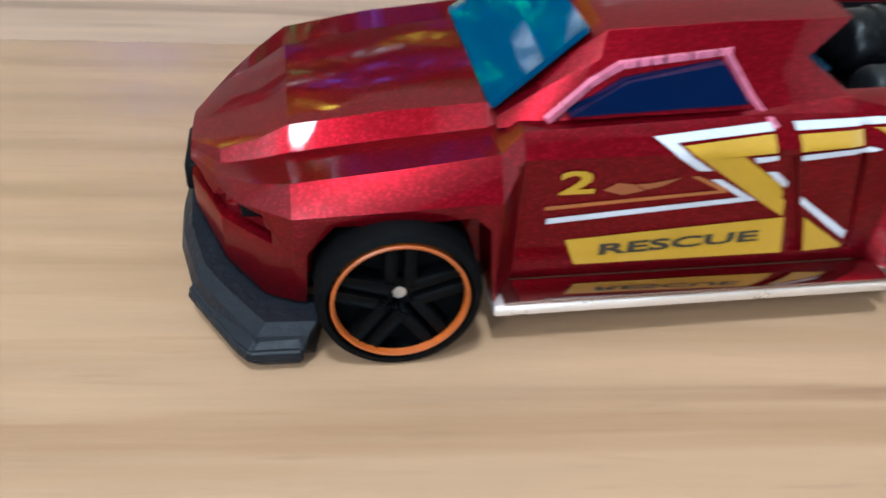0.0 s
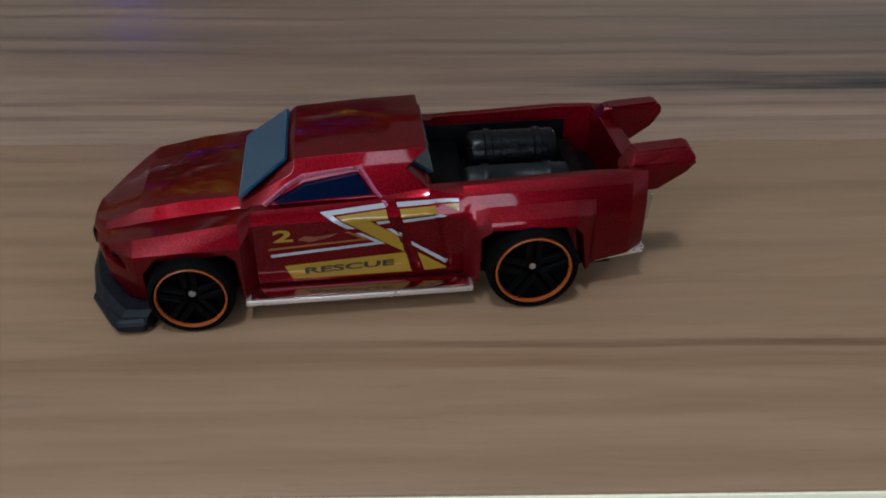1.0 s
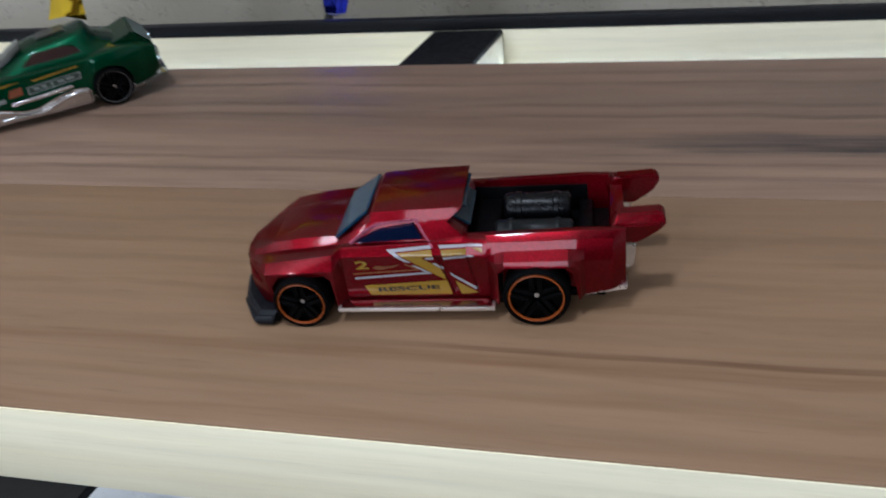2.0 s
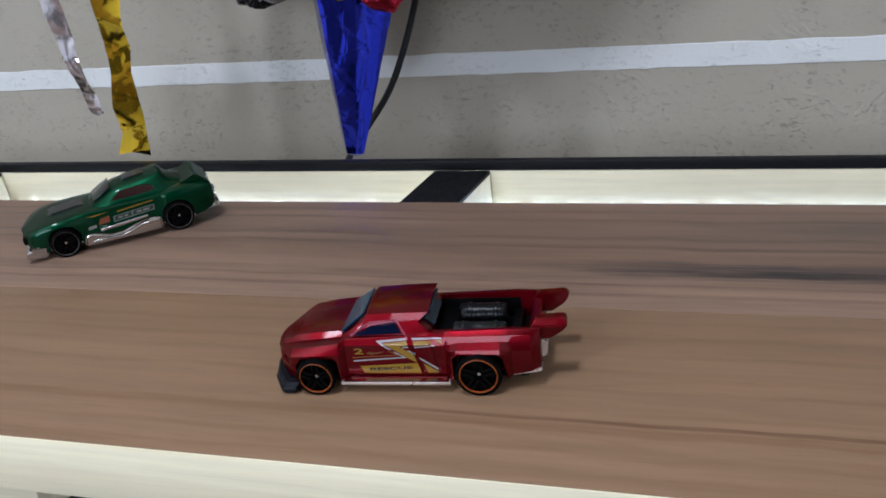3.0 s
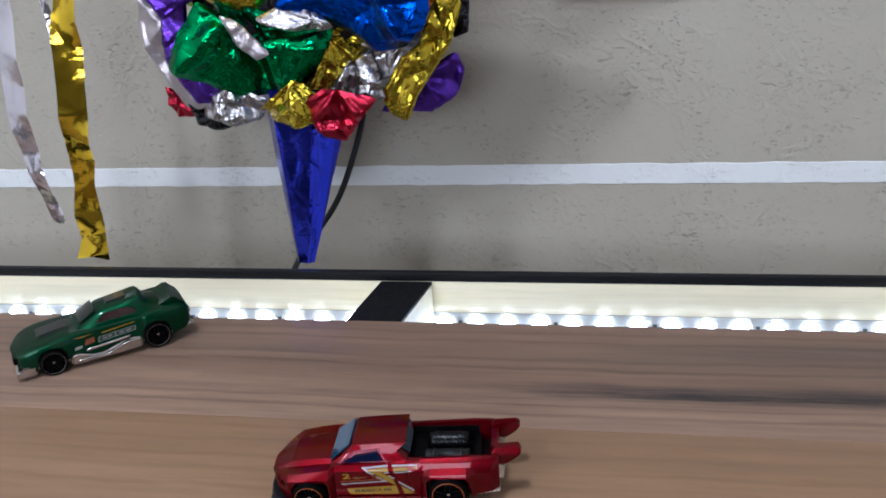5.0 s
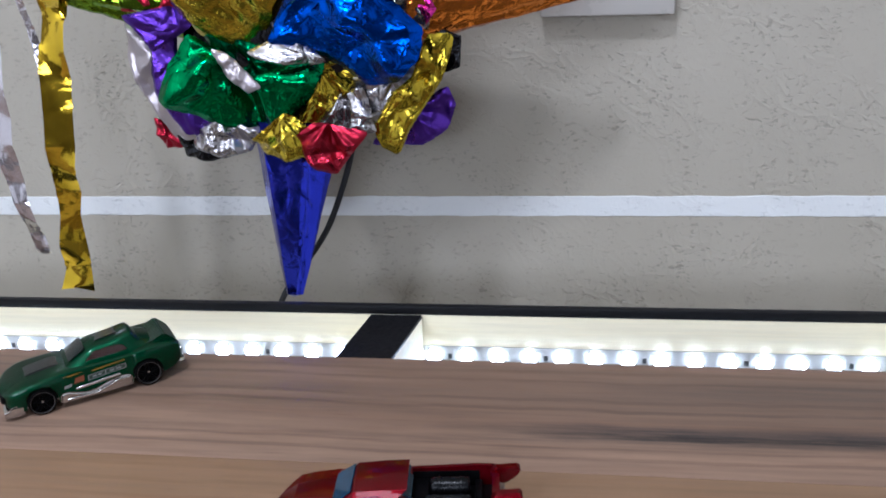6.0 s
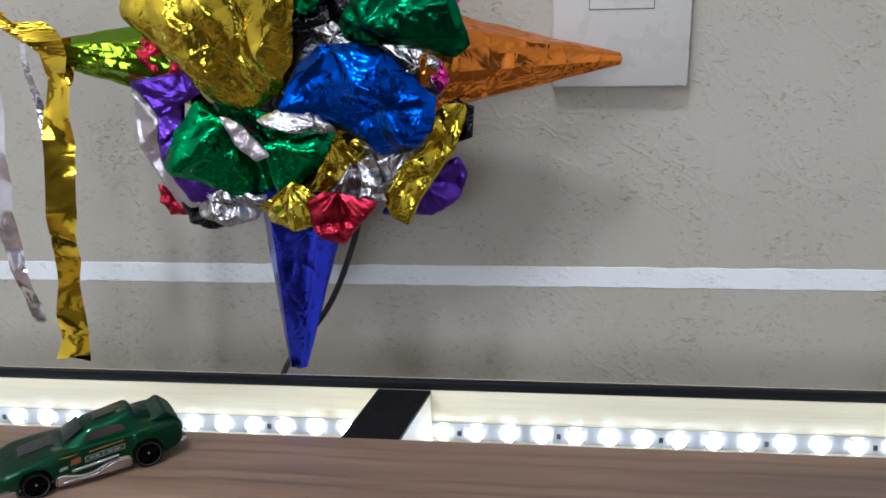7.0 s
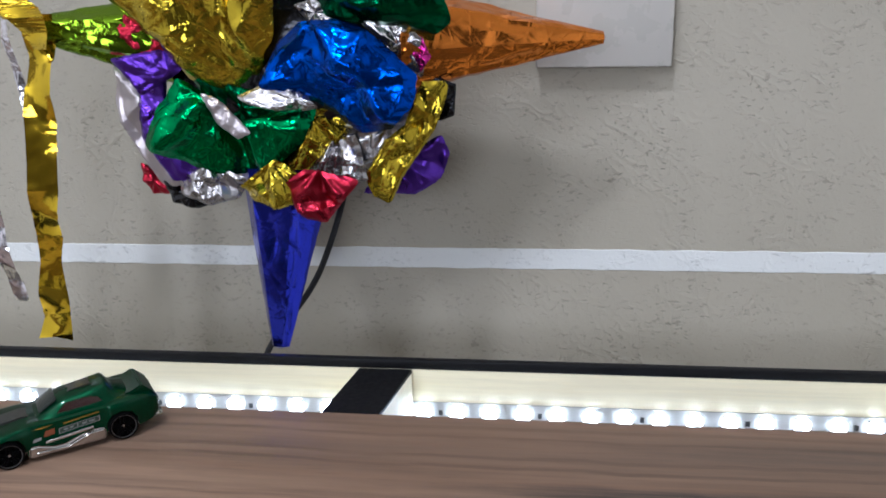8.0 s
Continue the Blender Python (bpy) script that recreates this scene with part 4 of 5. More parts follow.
# ---- the green toy coupe; s = 0 at the front axle ----
def green_coupe():
    yaw = 37.9
    centre = Vector((-0.1540, 0.0754, 0)) + Matrix.Rotation(radians(yaw), 3, "Z") @ Vector((0, 0.0140, 0))
    top = thing("toy_coupe", pose(*centre, 0, 0, yaw), "metallic green die-cast toy coupe with chrome side pipes", "toy car")

    def sec(s, *pts):
        return [(s + (p[2] if len(p) > 2 else 0), p[0], p[1]) for p in pts]

    rows = [
        sec(-13.0, (9.0, 3.6, 1), (10.0, 6.0, 0.4), (9.6, 8.4, 0.6), (7.0, 9.2, -0.4), (0, 9.6, -1.4)),
        sec(-10.5, (11.6, 3.0), (12.4, 7.0), (12.0, 10.0), (9.0, 11.2), (0, 11.6)),
        sec(-5.8, (13.0, 2.8), (13.7, 8.0), (13.2, 11.7), (10.4, 12.7), (0, 13.1)),
        sec(0.0, (13.4, 2.8), (14.1, 8.5), (13.6, 12.3), (10.4, 13.5), (0, 13.9)),
        sec(6.4, (13.4, 2.8), (13.4, 8.0), (12.8, 12.2), (10.5, 14.1), (0, 14.8)),
        sec(14.0, (13.4, 2.8), (12.9, 6.8), (12.2, 12.0), (10.8, 14.1), (0, 14.9)),
        sec(34.0, (13.4, 2.8), (12.9, 6.8), (12.6, 12.6), (11.4, 14.8), (0, 15.4)),
        sec(37.5, (13.8, 3.4), (14.1, 9.0), (13.9, 13.2), (11.8, 15.6), (0, 16.0)),
        sec(46.0, (13.8, 3.8), (14.1, 9.0), (13.9, 13.6), (11.8, 16.2), (0, 16.4)),
        sec(52.5, (12.4, 5.0), (13.0, 9.0), (12.8, 13.2), (11.4, 15.4), (0, 15.8)),
        sec(55.4, (10.6, 6.6), (11.4, 9.0), (11.4, 12.2), (10.4, 13.8), (0, 14.2)),
    ]
    arches = [[(-6.0, 1), (-5.6, 7.6), (-3.6, 10.6), (0.2, 11.4), (3.8, 10.4), (5.9, 7.4), (6.3, 1)], [(34.8, 1), (35.4, 8.0), (37.4, 11.0), (41.2, 12.0), (45.0, 10.8), (46.9, 8.0), (47.4, 1)]]
    cutters = [prism(a, y0, y1) for a in arches for y0, y1 in ((-20, -9.6), (9.6, 20))]
    part("body", carve(loft_solid(mirror_rows(soften(rows))), cutters, 0.0003), M_GREEN, top, smooth=30)
    body = top.children[0]
    flank = BVHTree.FromPolygons([v.co.copy() for v in body.data.vertices], [tuple(p.vertices) for p in body.data.polygons])

    cab = [
        [(11.0, 9.6, 13.6), (11.2, 8.4, 14.2), (11.2, 6.0, 14.6), (11.2, 0, 14.9)],
        [(15.6, 10.4, 13.9), (16.0, 8.6, 15.6), (16.2, 6.2, 17.0), (16.4, 0, 17.7)],
        [(20.5, 10.8, 14.2), (20.8, 8.6, 17.4), (21.2, 6.0, 19.4), (21.4, 0, 20.4)],
        [(28.0, 11.0, 14.6), (28.0, 8.6, 18.0), (28.4, 6.0, 20.2), (28.6, 0, 21.2)],
        [(34.0, 11.2, 15.0), (34.4, 8.6, 18.6), (35.0, 6.0, 21.2), (35.4, 0, 22.1)],
        [(37.0, 11.2, 15.2), (37.4, 8.4, 18.6), (37.9, 5.6, 21.4), (38.0, 0, 22.4)],
        [(40.0, 11.0, 15.4), (40.2, 8.2, 17.4), (40.4, 5.2, 18.6), (40.6, 0, 19.0)],
        [(45.5, 10.0, 15.6), (45.5, 7.6, 16.3), (45.5, 5.0, 16.8), (45.5, 0, 17.0)],
    ]
    win = [(18.6, 15.6), (22.4, 18.3), (31.0, 18.9), (34.0, 18.2), (35.4, 16.4), (30.0, 15.9)]
    part("cab", carve(loft_solid(mirror_rows(soften(cab))), [prism(win, -14, -8.2), prism(win, 8.2, 14)], 0.0003), M_GREEN, top, smooth=30)
    for sgn in (-1, 1):
        y0, y1 = sorted((sgn * 7.9, sgn * 8.6))
        bm = prism(win, y0, y1)
        for v in bm.verts:
            v.co.y += sgn * (0.0178 - v.co.z) * 0.5
        part("side_window", bm, M_SIDE_BROWN, top, "smoky brown side window")
        y0, y1 = sorted((sgn * 12.4, sgn * 14.4))
        bm = prism([(6.4, 2.0), (34.6, 2.2), (34.6, 6.8), (31.0, 7.4), (26.0, 6.6), (20.0, 4.6), (16.0, 4.4), (9.5, 6.4), (7.0, 6.0)], y0, y1)
        bmesh.ops.bevel(bm, geom=bm.edges[:], offset=0.0006, segments=3, affect="EDGES")
        part("side_skirt", bm, M_CHROME, top, "chrome side skirt", smooth=30)
        bm = bmesh.new()
        for s0, z0, s1, z1 in ((9.5, 3.4, 20.5, 3.2), (20.5, 3.2, 28.5, 6.0), (28.5, 6.0, 33.5, 6.2), (13.0, 7.2, 22.0, 7.9), (22.0, 7.9, 30.0, 8.6)):
            a, b = Vector((s0, sgn * 14.35, z0)) * MM, Vector((s1, sgn * 14.35, z1)) * MM
            m = Matrix.Translation((a + b) / 2) @ (b - a).to_track_quat("X", "Z").to_matrix().to_4x4()
            h = (b - a).length / 2 + 0.0002
            add_box(bm, (-h, -0.0006, -0.0005), (h, 0.0006, 0.0005), 0.0003, 3, m)
        part("side_pipe", bm, M_CHROME, top, "bent chrome side pipe")
        y0, y1 = sorted((sgn * 5.0, sgn * 13.2))
        bm = prism([(-14.2, 1.4), (-6.8, 1.2), (-6.4, 5.2), (-10.5, 5.6), (-13.8, 4.2)], y0, y1)
        bmesh.ops.bevel(bm, geom=bm.edges[:], offset=0.0005, segments=2, affect="EDGES")
        part("front_spoiler", bm, M_CHROME, top, "chrome front spoiler")
    bm = bmesh.new()
    add_box(bm, (-4.2 * MM, -6.4 * MM, -0.3 * MM), (3.6 * MM, 6.4 * MM, 0.3 * MM), 0.0003, 2, Matrix.Translation(Vector((16.3, 0, 17.9)) * MM) @ Matrix.Rotation(radians(-30), 4, "Y"))
    part("windscreen", bm, M_SMOKE_GLASS, top, "smoky windscreen")
    bm = prism([(-4.5, 12.9), (-3.0, 14.0), (7.5, 15.3), (9.8, 14.4)], -4.8, 4.8)
    bmesh.ops.bevel(bm, geom=bm.edges[:], offset=0.0006, segments=2, affect="EDGES")
    part("hood_scoop", bm, M_SCOOP, top, "dull dark grey hood scoop")
    bm = prism([(24.0, 20.5), (25.0, 21.05), (32.0, 21.95), (33.0, 21.4)], -3.2, 3.2)
    part("roof_hatch", bm, M_SCOOP, top, "dull dark grey roof hatch")
    part("front_grille", box((-14.2 * MM, -8.2 * MM, 5.4 * MM), (-11.8 * MM, 8.2 * MM, 8.6 * MM), 0.0008), M_BLACK_PLASTIC, top)
    for sgn in (-1, 1):
        part("tail_light", box((54.6 * MM, sgn * 8.0 * MM - 2 * MM, 10.0 * MM), (56.4 * MM, sgn * 8.0 * MM + 2 * MM, 12.6 * MM), 0.0005), M_CLEAR, top, "clear plastic tail light")
    bm = prism([(41.0, 15.2), (44.5, 16.6), (47.4, 17.5), (50.6, 18.9), (52.0, 17.6), (55.5, 14.2), (53.5, 12.8), (46.0, 14.4)], -9.8, 9.8)
    bmesh.ops.bevel(bm, geom=bm.edges[:], offset=0.0006, segments=2, affect="EDGES")
    part("ducktail", bm, M_GREEN, top)
    part("rear_diffuser", box((50.0 * MM, -9.0 * MM, 3.6 * MM), (57.4 * MM, 9.0 * MM, 6.4 * MM), 0.0008), M_CLEAR, top, "clear plastic rear diffuser")
    part("underbody", box((-11 * MM, -9.6 * MM, 1.8 * MM), (50 * MM, 9.6 * MM, 3.4 * MM), 0.0005), M_CHROME, top)
    for cx, r in ((0.0, 5.3), (41.1, 5.6)):
        for side in (-1, 1):
            wheel(top, cx, r, side, M_RING_DULL, 15.0, 1.0, (0.80, 0.85))
    for sgn in (-1, 1):
        for mat, outline in ((M_PRINT_YELLOW, [(20.0, 12.3), (33.0, 13.6), (33.0, 13.2), (20.0, 11.8)]), (M_PRINT_FLAME, [(12.6, 8.6), (16.6, 9.0), (16.8, 11.2), (13.4, 10.8)]), (M_PRINT_YELLOW, [(9.0, 12.4), (17.0, 12.7), (12.0, 12.0)]),
                             (M_PRINT_DULL, [(18.0, 8.4), (33.0, 9.8), (33.2, 11.9), (18.2, 10.6)]), (M_PRINT_DULL, [(8.6, 7.6), (11.6, 7.9), (11.8, 9.0), (9.0, 8.8)])):
            part("decal", lay_on(patch(outline), flank, sgn), mat, top)
        for outline in ([(18.35, 8.7), (24.7, 9.3), (24.8, 10.95), (18.5, 10.4)], [(25.05, 9.3), (32.7, 10.05), (32.9, 11.65), (25.2, 11.0)]):
            part("decal", lay_on(patch(outline), flank, sgn, 0.15), M_PRINT_GREEN, top, "dark green print panel")
        for s0, s1 in ((19.8, 21.4), (22.0, 23.4), (26.6, 28.4), (29.0, 31.2)):
            z = 9.4 + (s0 - 19.8) * 0.09
            part("decal", lay_on(patch([(s0, z), (s1, z + 0.1), (s1, z + 0.75), (s0, z + 0.65)]), flank, sgn, 0.19), M_PRINT_DULL, top, "small pale print bar")
    top.scale = (1.027, 1.027, 1.027)
    return top


M_PRINT_DULL = plain("dull_silver_print", (0.17, 0.18, 0.17), 0.35, coat=0.5, size=900)
M_PRINT_GREEN = plain("dark_green_print", (0.004, 0.02, 0.01), 0.35, coat=0.6, size=900)
M_RING_DULL = plain("dull_chrome_stamp", (0.12, 0.115, 0.11), 0.35, 0.8, size=900)
M_SCOOP = plain("dull_grey_print", (0.012, 0.013, 0.012), 0.45, size=700)
M_SIDE_BROWN = plain("smoky_brown_plastic", (0.022, 0.007, 0.006), 0.10, coat=0.5, size=700)
M_CLEAR = tinted_glass("clear_plastic", (0.9, 0.95, 0.97), 0.08, 0.9)
green_coupe()


# ---- the foil pinata hanging before the wall ----
def foil(name, colour, rough=0.16, cells=105.0, deep=0.30, metal=0.97):
    """Metallised film: a net of thin creases over soft waves."""
    m, nt, b = tree_of(name)
    v = coords(nt)
    wave = node(nt, "ShaderNodeTexNoise", Scale=cells * 0.45, Detail=3.0, Roughness=0.55, Distortion=0.8)
    nt.links.new(v, wave.inputs["Vector"])
    bend = nt.nodes.new("ShaderNodeVectorMath")
    bend.operation = "MULTIPLY_ADD"
    bend.inputs[1].default_value = (0.012, 0.012, 0.012)
    nt.links.new(wave.outputs["Color"], bend.inputs[0])
    nt.links.new(v, bend.inputs[2])
    total = wave.outputs["Fac"]
    for scale, width, part_of in ((cells, 0.12, 0.45), (cells * 2.6, 0.10, 0.10)):
        net = node(nt, "ShaderNodeTexVoronoi", Scale=scale)
        net.feature = "DISTANCE_TO_EDGE"
        nt.links.new(bend.outputs[0], net.inputs["Vector"])
        fold = ramp(nt, net.outputs["Distance"], [(0.0, grey(0.0)), (width, grey(1.0))])
        total = mix(nt, "MIX", part_of, total, fold)
    bump(nt, b, total, deep, 0.0011)
    patches = node(nt, "ShaderNodeTexNoise", Scale=38.0, Detail=3.0)
    nt.links.new(v, patches.inputs["Vector"])
    nt.links.new(ramp(nt, patches.outputs["Fac"], [(0.32, [c * 0.8 for c in colour]), (0.68, colour)]), b.inputs["Base Color"])
    nt.links.new(ramp(nt, wave.outputs["Fac"], [(0.3, grey(rough * 0.8)), (0.7, grey(rough * 1.35))]), b.inputs["Roughness"])
    b.inputs["Metallic"].default_value = metal
    return m


F_GOLD = foil("gold_foil", (0.50, 0.37, 0.025))
F_RIBBON = foil("gold_ribbon_foil", (0.72, 0.50, 0.03), 0.10, 60, 0.12, 1.0)
F_TWIST = foil("silver_ribbon_foil", (0.74, 0.71, 0.76), 0.20, 60, 0.12, 1.0)
F_BLUE = foil("blue_foil", (0.003, 0.060, 0.44), 0.17)
F_ROYAL = foil("royal_blue_foil", (0.045, 0.06, 0.72), 0.12, 46, 0.34, 0.98)
F_GREEN = foil("green_foil", (0.002, 0.20, 0.058), 0.15)
F_DKGREEN = foil("dark_green_foil", (0.0, 0.10, 0.036), 0.2)
F_LIME = foil("lime_green_foil", (0.15, 0.26, 0.01), 0.10, 60, 0.10)
F_PURPLE = foil("purple_foil", (0.10, 0.035, 0.36), 0.28)
F_SILVER = foil("silver_foil", (0.42, 0.40, 0.41), 0.22)
F_WHITE = foil("pale_foil_back", (0.48, 0.43, 0.45), 0.32, 60, 0.35, 0.75)
F_RED = foil("red_foil", (0.38, 0.018, 0.04), 0.3)
F_ORANGE = foil("orange_foil", (0.80, 0.25, 0.035), 0.13, 48, 0.55)
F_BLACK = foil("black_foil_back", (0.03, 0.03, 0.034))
F_MAGENTA = foil("magenta_foil", (0.66, 0.04, 0.32))
M_CORD = plain("black_cord", (0.012, 0.012, 0.013), 0.7, grain=0.6, size=900)


def ridge(p, seed):
    q = p + Vector((seed * 3.7, seed * 1.3, seed * 2.1))
    return (1 - 2 * abs(noise.noise(q))) * 0.6 + (1 - 2 * abs(noise.noise(q * 2.3))) * 0.3 + noise.noise(q * 5.0) * 0.2


def folds(rng, count, reach):
    """Random straight creases: directions, places and depths."""
    out = []
    for _ in range(count):
        a = rng.uniform(0, math.pi)
        out.append((math.cos(a), math.sin(a), rng.uniform(-0.8, 0.8) * reach, rng.uniform(-1, 1)))
    return out


def rim_reach(outline, cx, cz, a):
    """How far an outline lies from (cx, cz) in the direction a."""
    best, dx, dz = 0.05, math.cos(a), math.sin(a)
    for (x0, z0), (x1, z1) in zip(outline, outline[1:] + outline[:1]):
        ex, ez = x1 - x0, z1 - z0
        det = dx * ez - dz * ex
        if abs(det) > 1e-9:
            r = ((x0 - cx) * ez - (z0 - cz) * ex) / det
            k = ((x0 - cx) * dz - (z0 - cz) * dx) / det
            if r > 0 and -1e-6 <= k <= 1 + 1e-6:
                best = max(best, r)
    return best


def petal(parent, mat, y, outline, seed, bulge=0.5, pleat=0.5, gather=(0.0, 0.0), tilt=0.0):
    """A sheet of foil gathered at one place and fanned out in pleats to an uneven outline; cm."""
    rng = random.Random(seed)
    cx = sum(q[0] for q in outline) / len(outline)
    cz = sum(q[1] for q in outline) / len(outline)
    rings, seg = 26, 112
    raw = [rim_reach(outline, cx, cz, 2 * math.pi * k / seg) for k in range(seg)]
    rim = [(raw[k - 1] + 2 * raw[k] + raw[(k + 1) % seg]) / 4 * (1 + 0.03 * noise.noise(Vector((k * 0.35, seed, 0)))) for k in range(seg)]
    reach = sum(rim) / seg
    gx, gz = cx + gather[0] * reach, cz + gather[1] * reach
    creases = folds(rng, 10, reach)
    nips = folds(rng, 8, reach)
    waves = [(rng.randint(2, 3), rng.uniform(0, 6.28), 0.55), (rng.randint(4, 6), rng.uniform(0, 6.28), 0.40), (rng.randint(8, 11), rng.uniform(0, 6.28), 0.15)]

    def lift(px, pz, r):
        ga, gd = math.atan2(pz - gz, px - gx), math.hypot(px - gx, pz - gz) / reach
        ga += 0.35 * noise.noise(Vector((px * 0.5, pz * 0.5, seed)))
        h = 0.0
        for n, ph, k in waves:
            h += k * (abs(((ga * n + ph) / math.pi) % 2 - 1) * 2 - 1)
        h *= pleat * 0.40 * reach * 1.5 * gd / (0.6 + gd)
        for dx, dz, off, deep in creases:
            d = abs((px - cx) * dx + (pz - cz) * dz - off + 0.3 * noise.noise(Vector((px * 0.6, pz * 0.6, seed + 3))))
            h += deep * 0.12 * reach * max(0.0, 1 - d / (0.34 * reach))
        for dx, dz, off, deep in nips:
            d = abs((px - cx) * dx + (pz - cz) * dz - off + 0.5 * noise.noise(Vector((px * 0.8, pz * 0.8, seed + 7))))
            h += deep * 0.028 * reach * max(0.0, 1 - d / (0.14 * reach))
        h -= 0.04 * ridge(Vector((px, 0, pz)) * 1.3, seed)
        return h - bulge * reach * 0.32 * (1 - r * r) + tilt * (pz - cz) + 0.10 * reach * max(0.0, r - 0.85) * 6

    bm = bmesh.new()
    centre = bm.verts.new(Vector((cx, y + lift(cx, cz, 0), cz)) * CM)
    loops = []
    for i in range(1, rings + 1):
        r = i / rings
        loop = []
        for k in range(seg):
            a = 2 * math.pi * k / seg
            px, pz = cx + rim[k] * r * math.cos(a), cz + rim[k] * r * math.sin(a)
            loop.append(bm.verts.new(Vector((px, y + lift(px, pz, r), pz)) * CM))
        loops.append(loop)
    for k in range(seg):
        bm.faces.new((centre, loops[0][k], loops[0][(k + 1) % seg]))
    for a, b in zip(loops, loops[1:]):
        for k in range(seg):
            bm.faces.new((a[k], b[k], b[(k + 1) % seg], a[(k + 1) % seg]))
    return part("foil_petal", bm, mat, parent, smooth=48)


def foil_cone(parent, mat, base, tip, r0, r1, seed, label, rough=0.10, n=40, seg=44, flat=7):
    """A cone wrapped in foil with long wrinkles and a blunt tip; cm."""
    base, tip = Vector(base), Vector(tip)
    ax = (tip - base).normalized()
    sx = ax.cross(Vector((0, 1, 0.1))).normalized()
    sy = ax.cross(sx)
    bm = bmesh.new()
    loops = []
    for i in range(n + 1):
        t = i / n
        loop = []
        for k in range(seg):
            a = 2 * math.pi * k / seg
            d = sx * math.cos(a) + sy * math.sin(a)
            p = base.lerp(tip, t)
            r = r0 + (r1 - r0) * t
            r *= 0.96 / math.cos(((a + seed) % (2 * math.pi / flat)) - math.pi / flat) ** 0.9
            r *= 1 + rough * ridge(Vector((math.cos(a) * 1.6, math.sin(a) * 1.6, t * 2.2)), seed) + 0.35 * rough * ridge(Vector((math.cos(a) * 4, math.sin(a) * 4, t * 12)), seed + 3)
            loop.append(bm.verts.new((p + d * r) * CM))
        loops.append(loop)
    end = bm.verts.new((tip + ax * r1 * 0.4) * CM)
    for a, b in zip(loops, loops[1:]):
        for k in range(seg):
            bm.faces.new((a[k], a[(k + 1) % seg], b[(k + 1) % seg], b[k]))
    for k in range(seg):
        bm.faces.new((loops[-1][k], loops[-1][(k + 1) % seg], end))
    bm.faces.new(list(reversed(loops[0])))
    return part("cone", bm, mat, parent, label, smooth=24)


def streamer(parent, mat, points, widths, seed, label="", twist=0.5, fork=0.0, puff=0.30):
    """A foil ribbon down through points, cm, creased crosswise into flat facets; widths run evenly from top to end."""
    rng = random.Random(seed)
    pts = [Vector(p) for p in points]
    n, across = 120, 10
    knots = max(4, int(sum((b - a).length for a, b in zip(pts, pts[1:])) / 1.3))
    turns = [rng.uniform(-1, 1) * twist for _ in range(knots + 2)]
    puffs = [rng.uniform(-1, 1) * puff for _ in range(knots + 2)]
    slants = [rng.uniform(-0.6, 0.6) for _ in range(knots + 2)]
    bm = bmesh.new()
    rows = []
    for i in range(n + 1):
        f = i / n
        t = f * (len(pts) - 1)
        k = min(int(t), len(pts) - 2)
        p = pts[k].lerp(pts[k + 1], t - k)
        q = f * (len(widths) - 1)
        k = min(int(q), len(widths) - 2)
        w = widths[k] + (widths[k + 1] - widths[k]) * (q - k)
        row = []
        for j in range(across + 1):
            u = j / across - 0.5
            g = min(max(f * knots + slants[min(int(f * knots), knots)] * u, 0), knots)
            k = int(g)
            turn = turns[k] + (turns[k + 1] - turns[k]) * (g - k)
            d = puffs[k] + (puffs[k + 1] - puffs[k]) * (g - k) + 0.03 * ridge(Vector((u * 2.0, 1, f * 16.0)), seed + 5)
            d += 0.10 * abs(u) * noise.noise(Vector((f * 5.0, seed, u)))
            notch = fork * (0.5 - abs(u)) * max(0.0, f - 0.95) * 20
            row.append(bm.verts.new((p + Vector((u * w * math.cos(turn), u * w * math.sin(turn) + d, notch))) * CM))
        rows.append(row)
    for a, b in zip(rows, rows[1:]):
        for j in range(across):
            bm.faces.new((a[j], a[j + 1], b[j + 1], b[j]))
    return part("streamer", bm, mat, parent, label, smooth=18)


def tube(parent, name, points, r, mat, label=""):
    """A cord through points, cm."""
    cu = bpy.data.curves.new(name, "CURVE")
    cu.dimensions, cu.bevel_depth, cu.bevel_resolution, cu.resolution_u = "3D", r * CM, 3, 8
    sp = cu.splines.new("NURBS")
    sp.points.add(len(points) - 1)
    for q, p in zip(sp.points, points):
        q.co = (*(Vector(p) * CM), 1)
    sp.use_endpoint_u, sp.order_u = True, 3
    tmp = new("temp", cu)
    bm = bmesh.new()
    bm.from_mesh(tmp.evaluated_get(bpy.context.evaluated_depsgraph_get()).to_mesh())
    bpy.data.objects.remove(tmp)
    return part(name, bm, mat, parent, label)


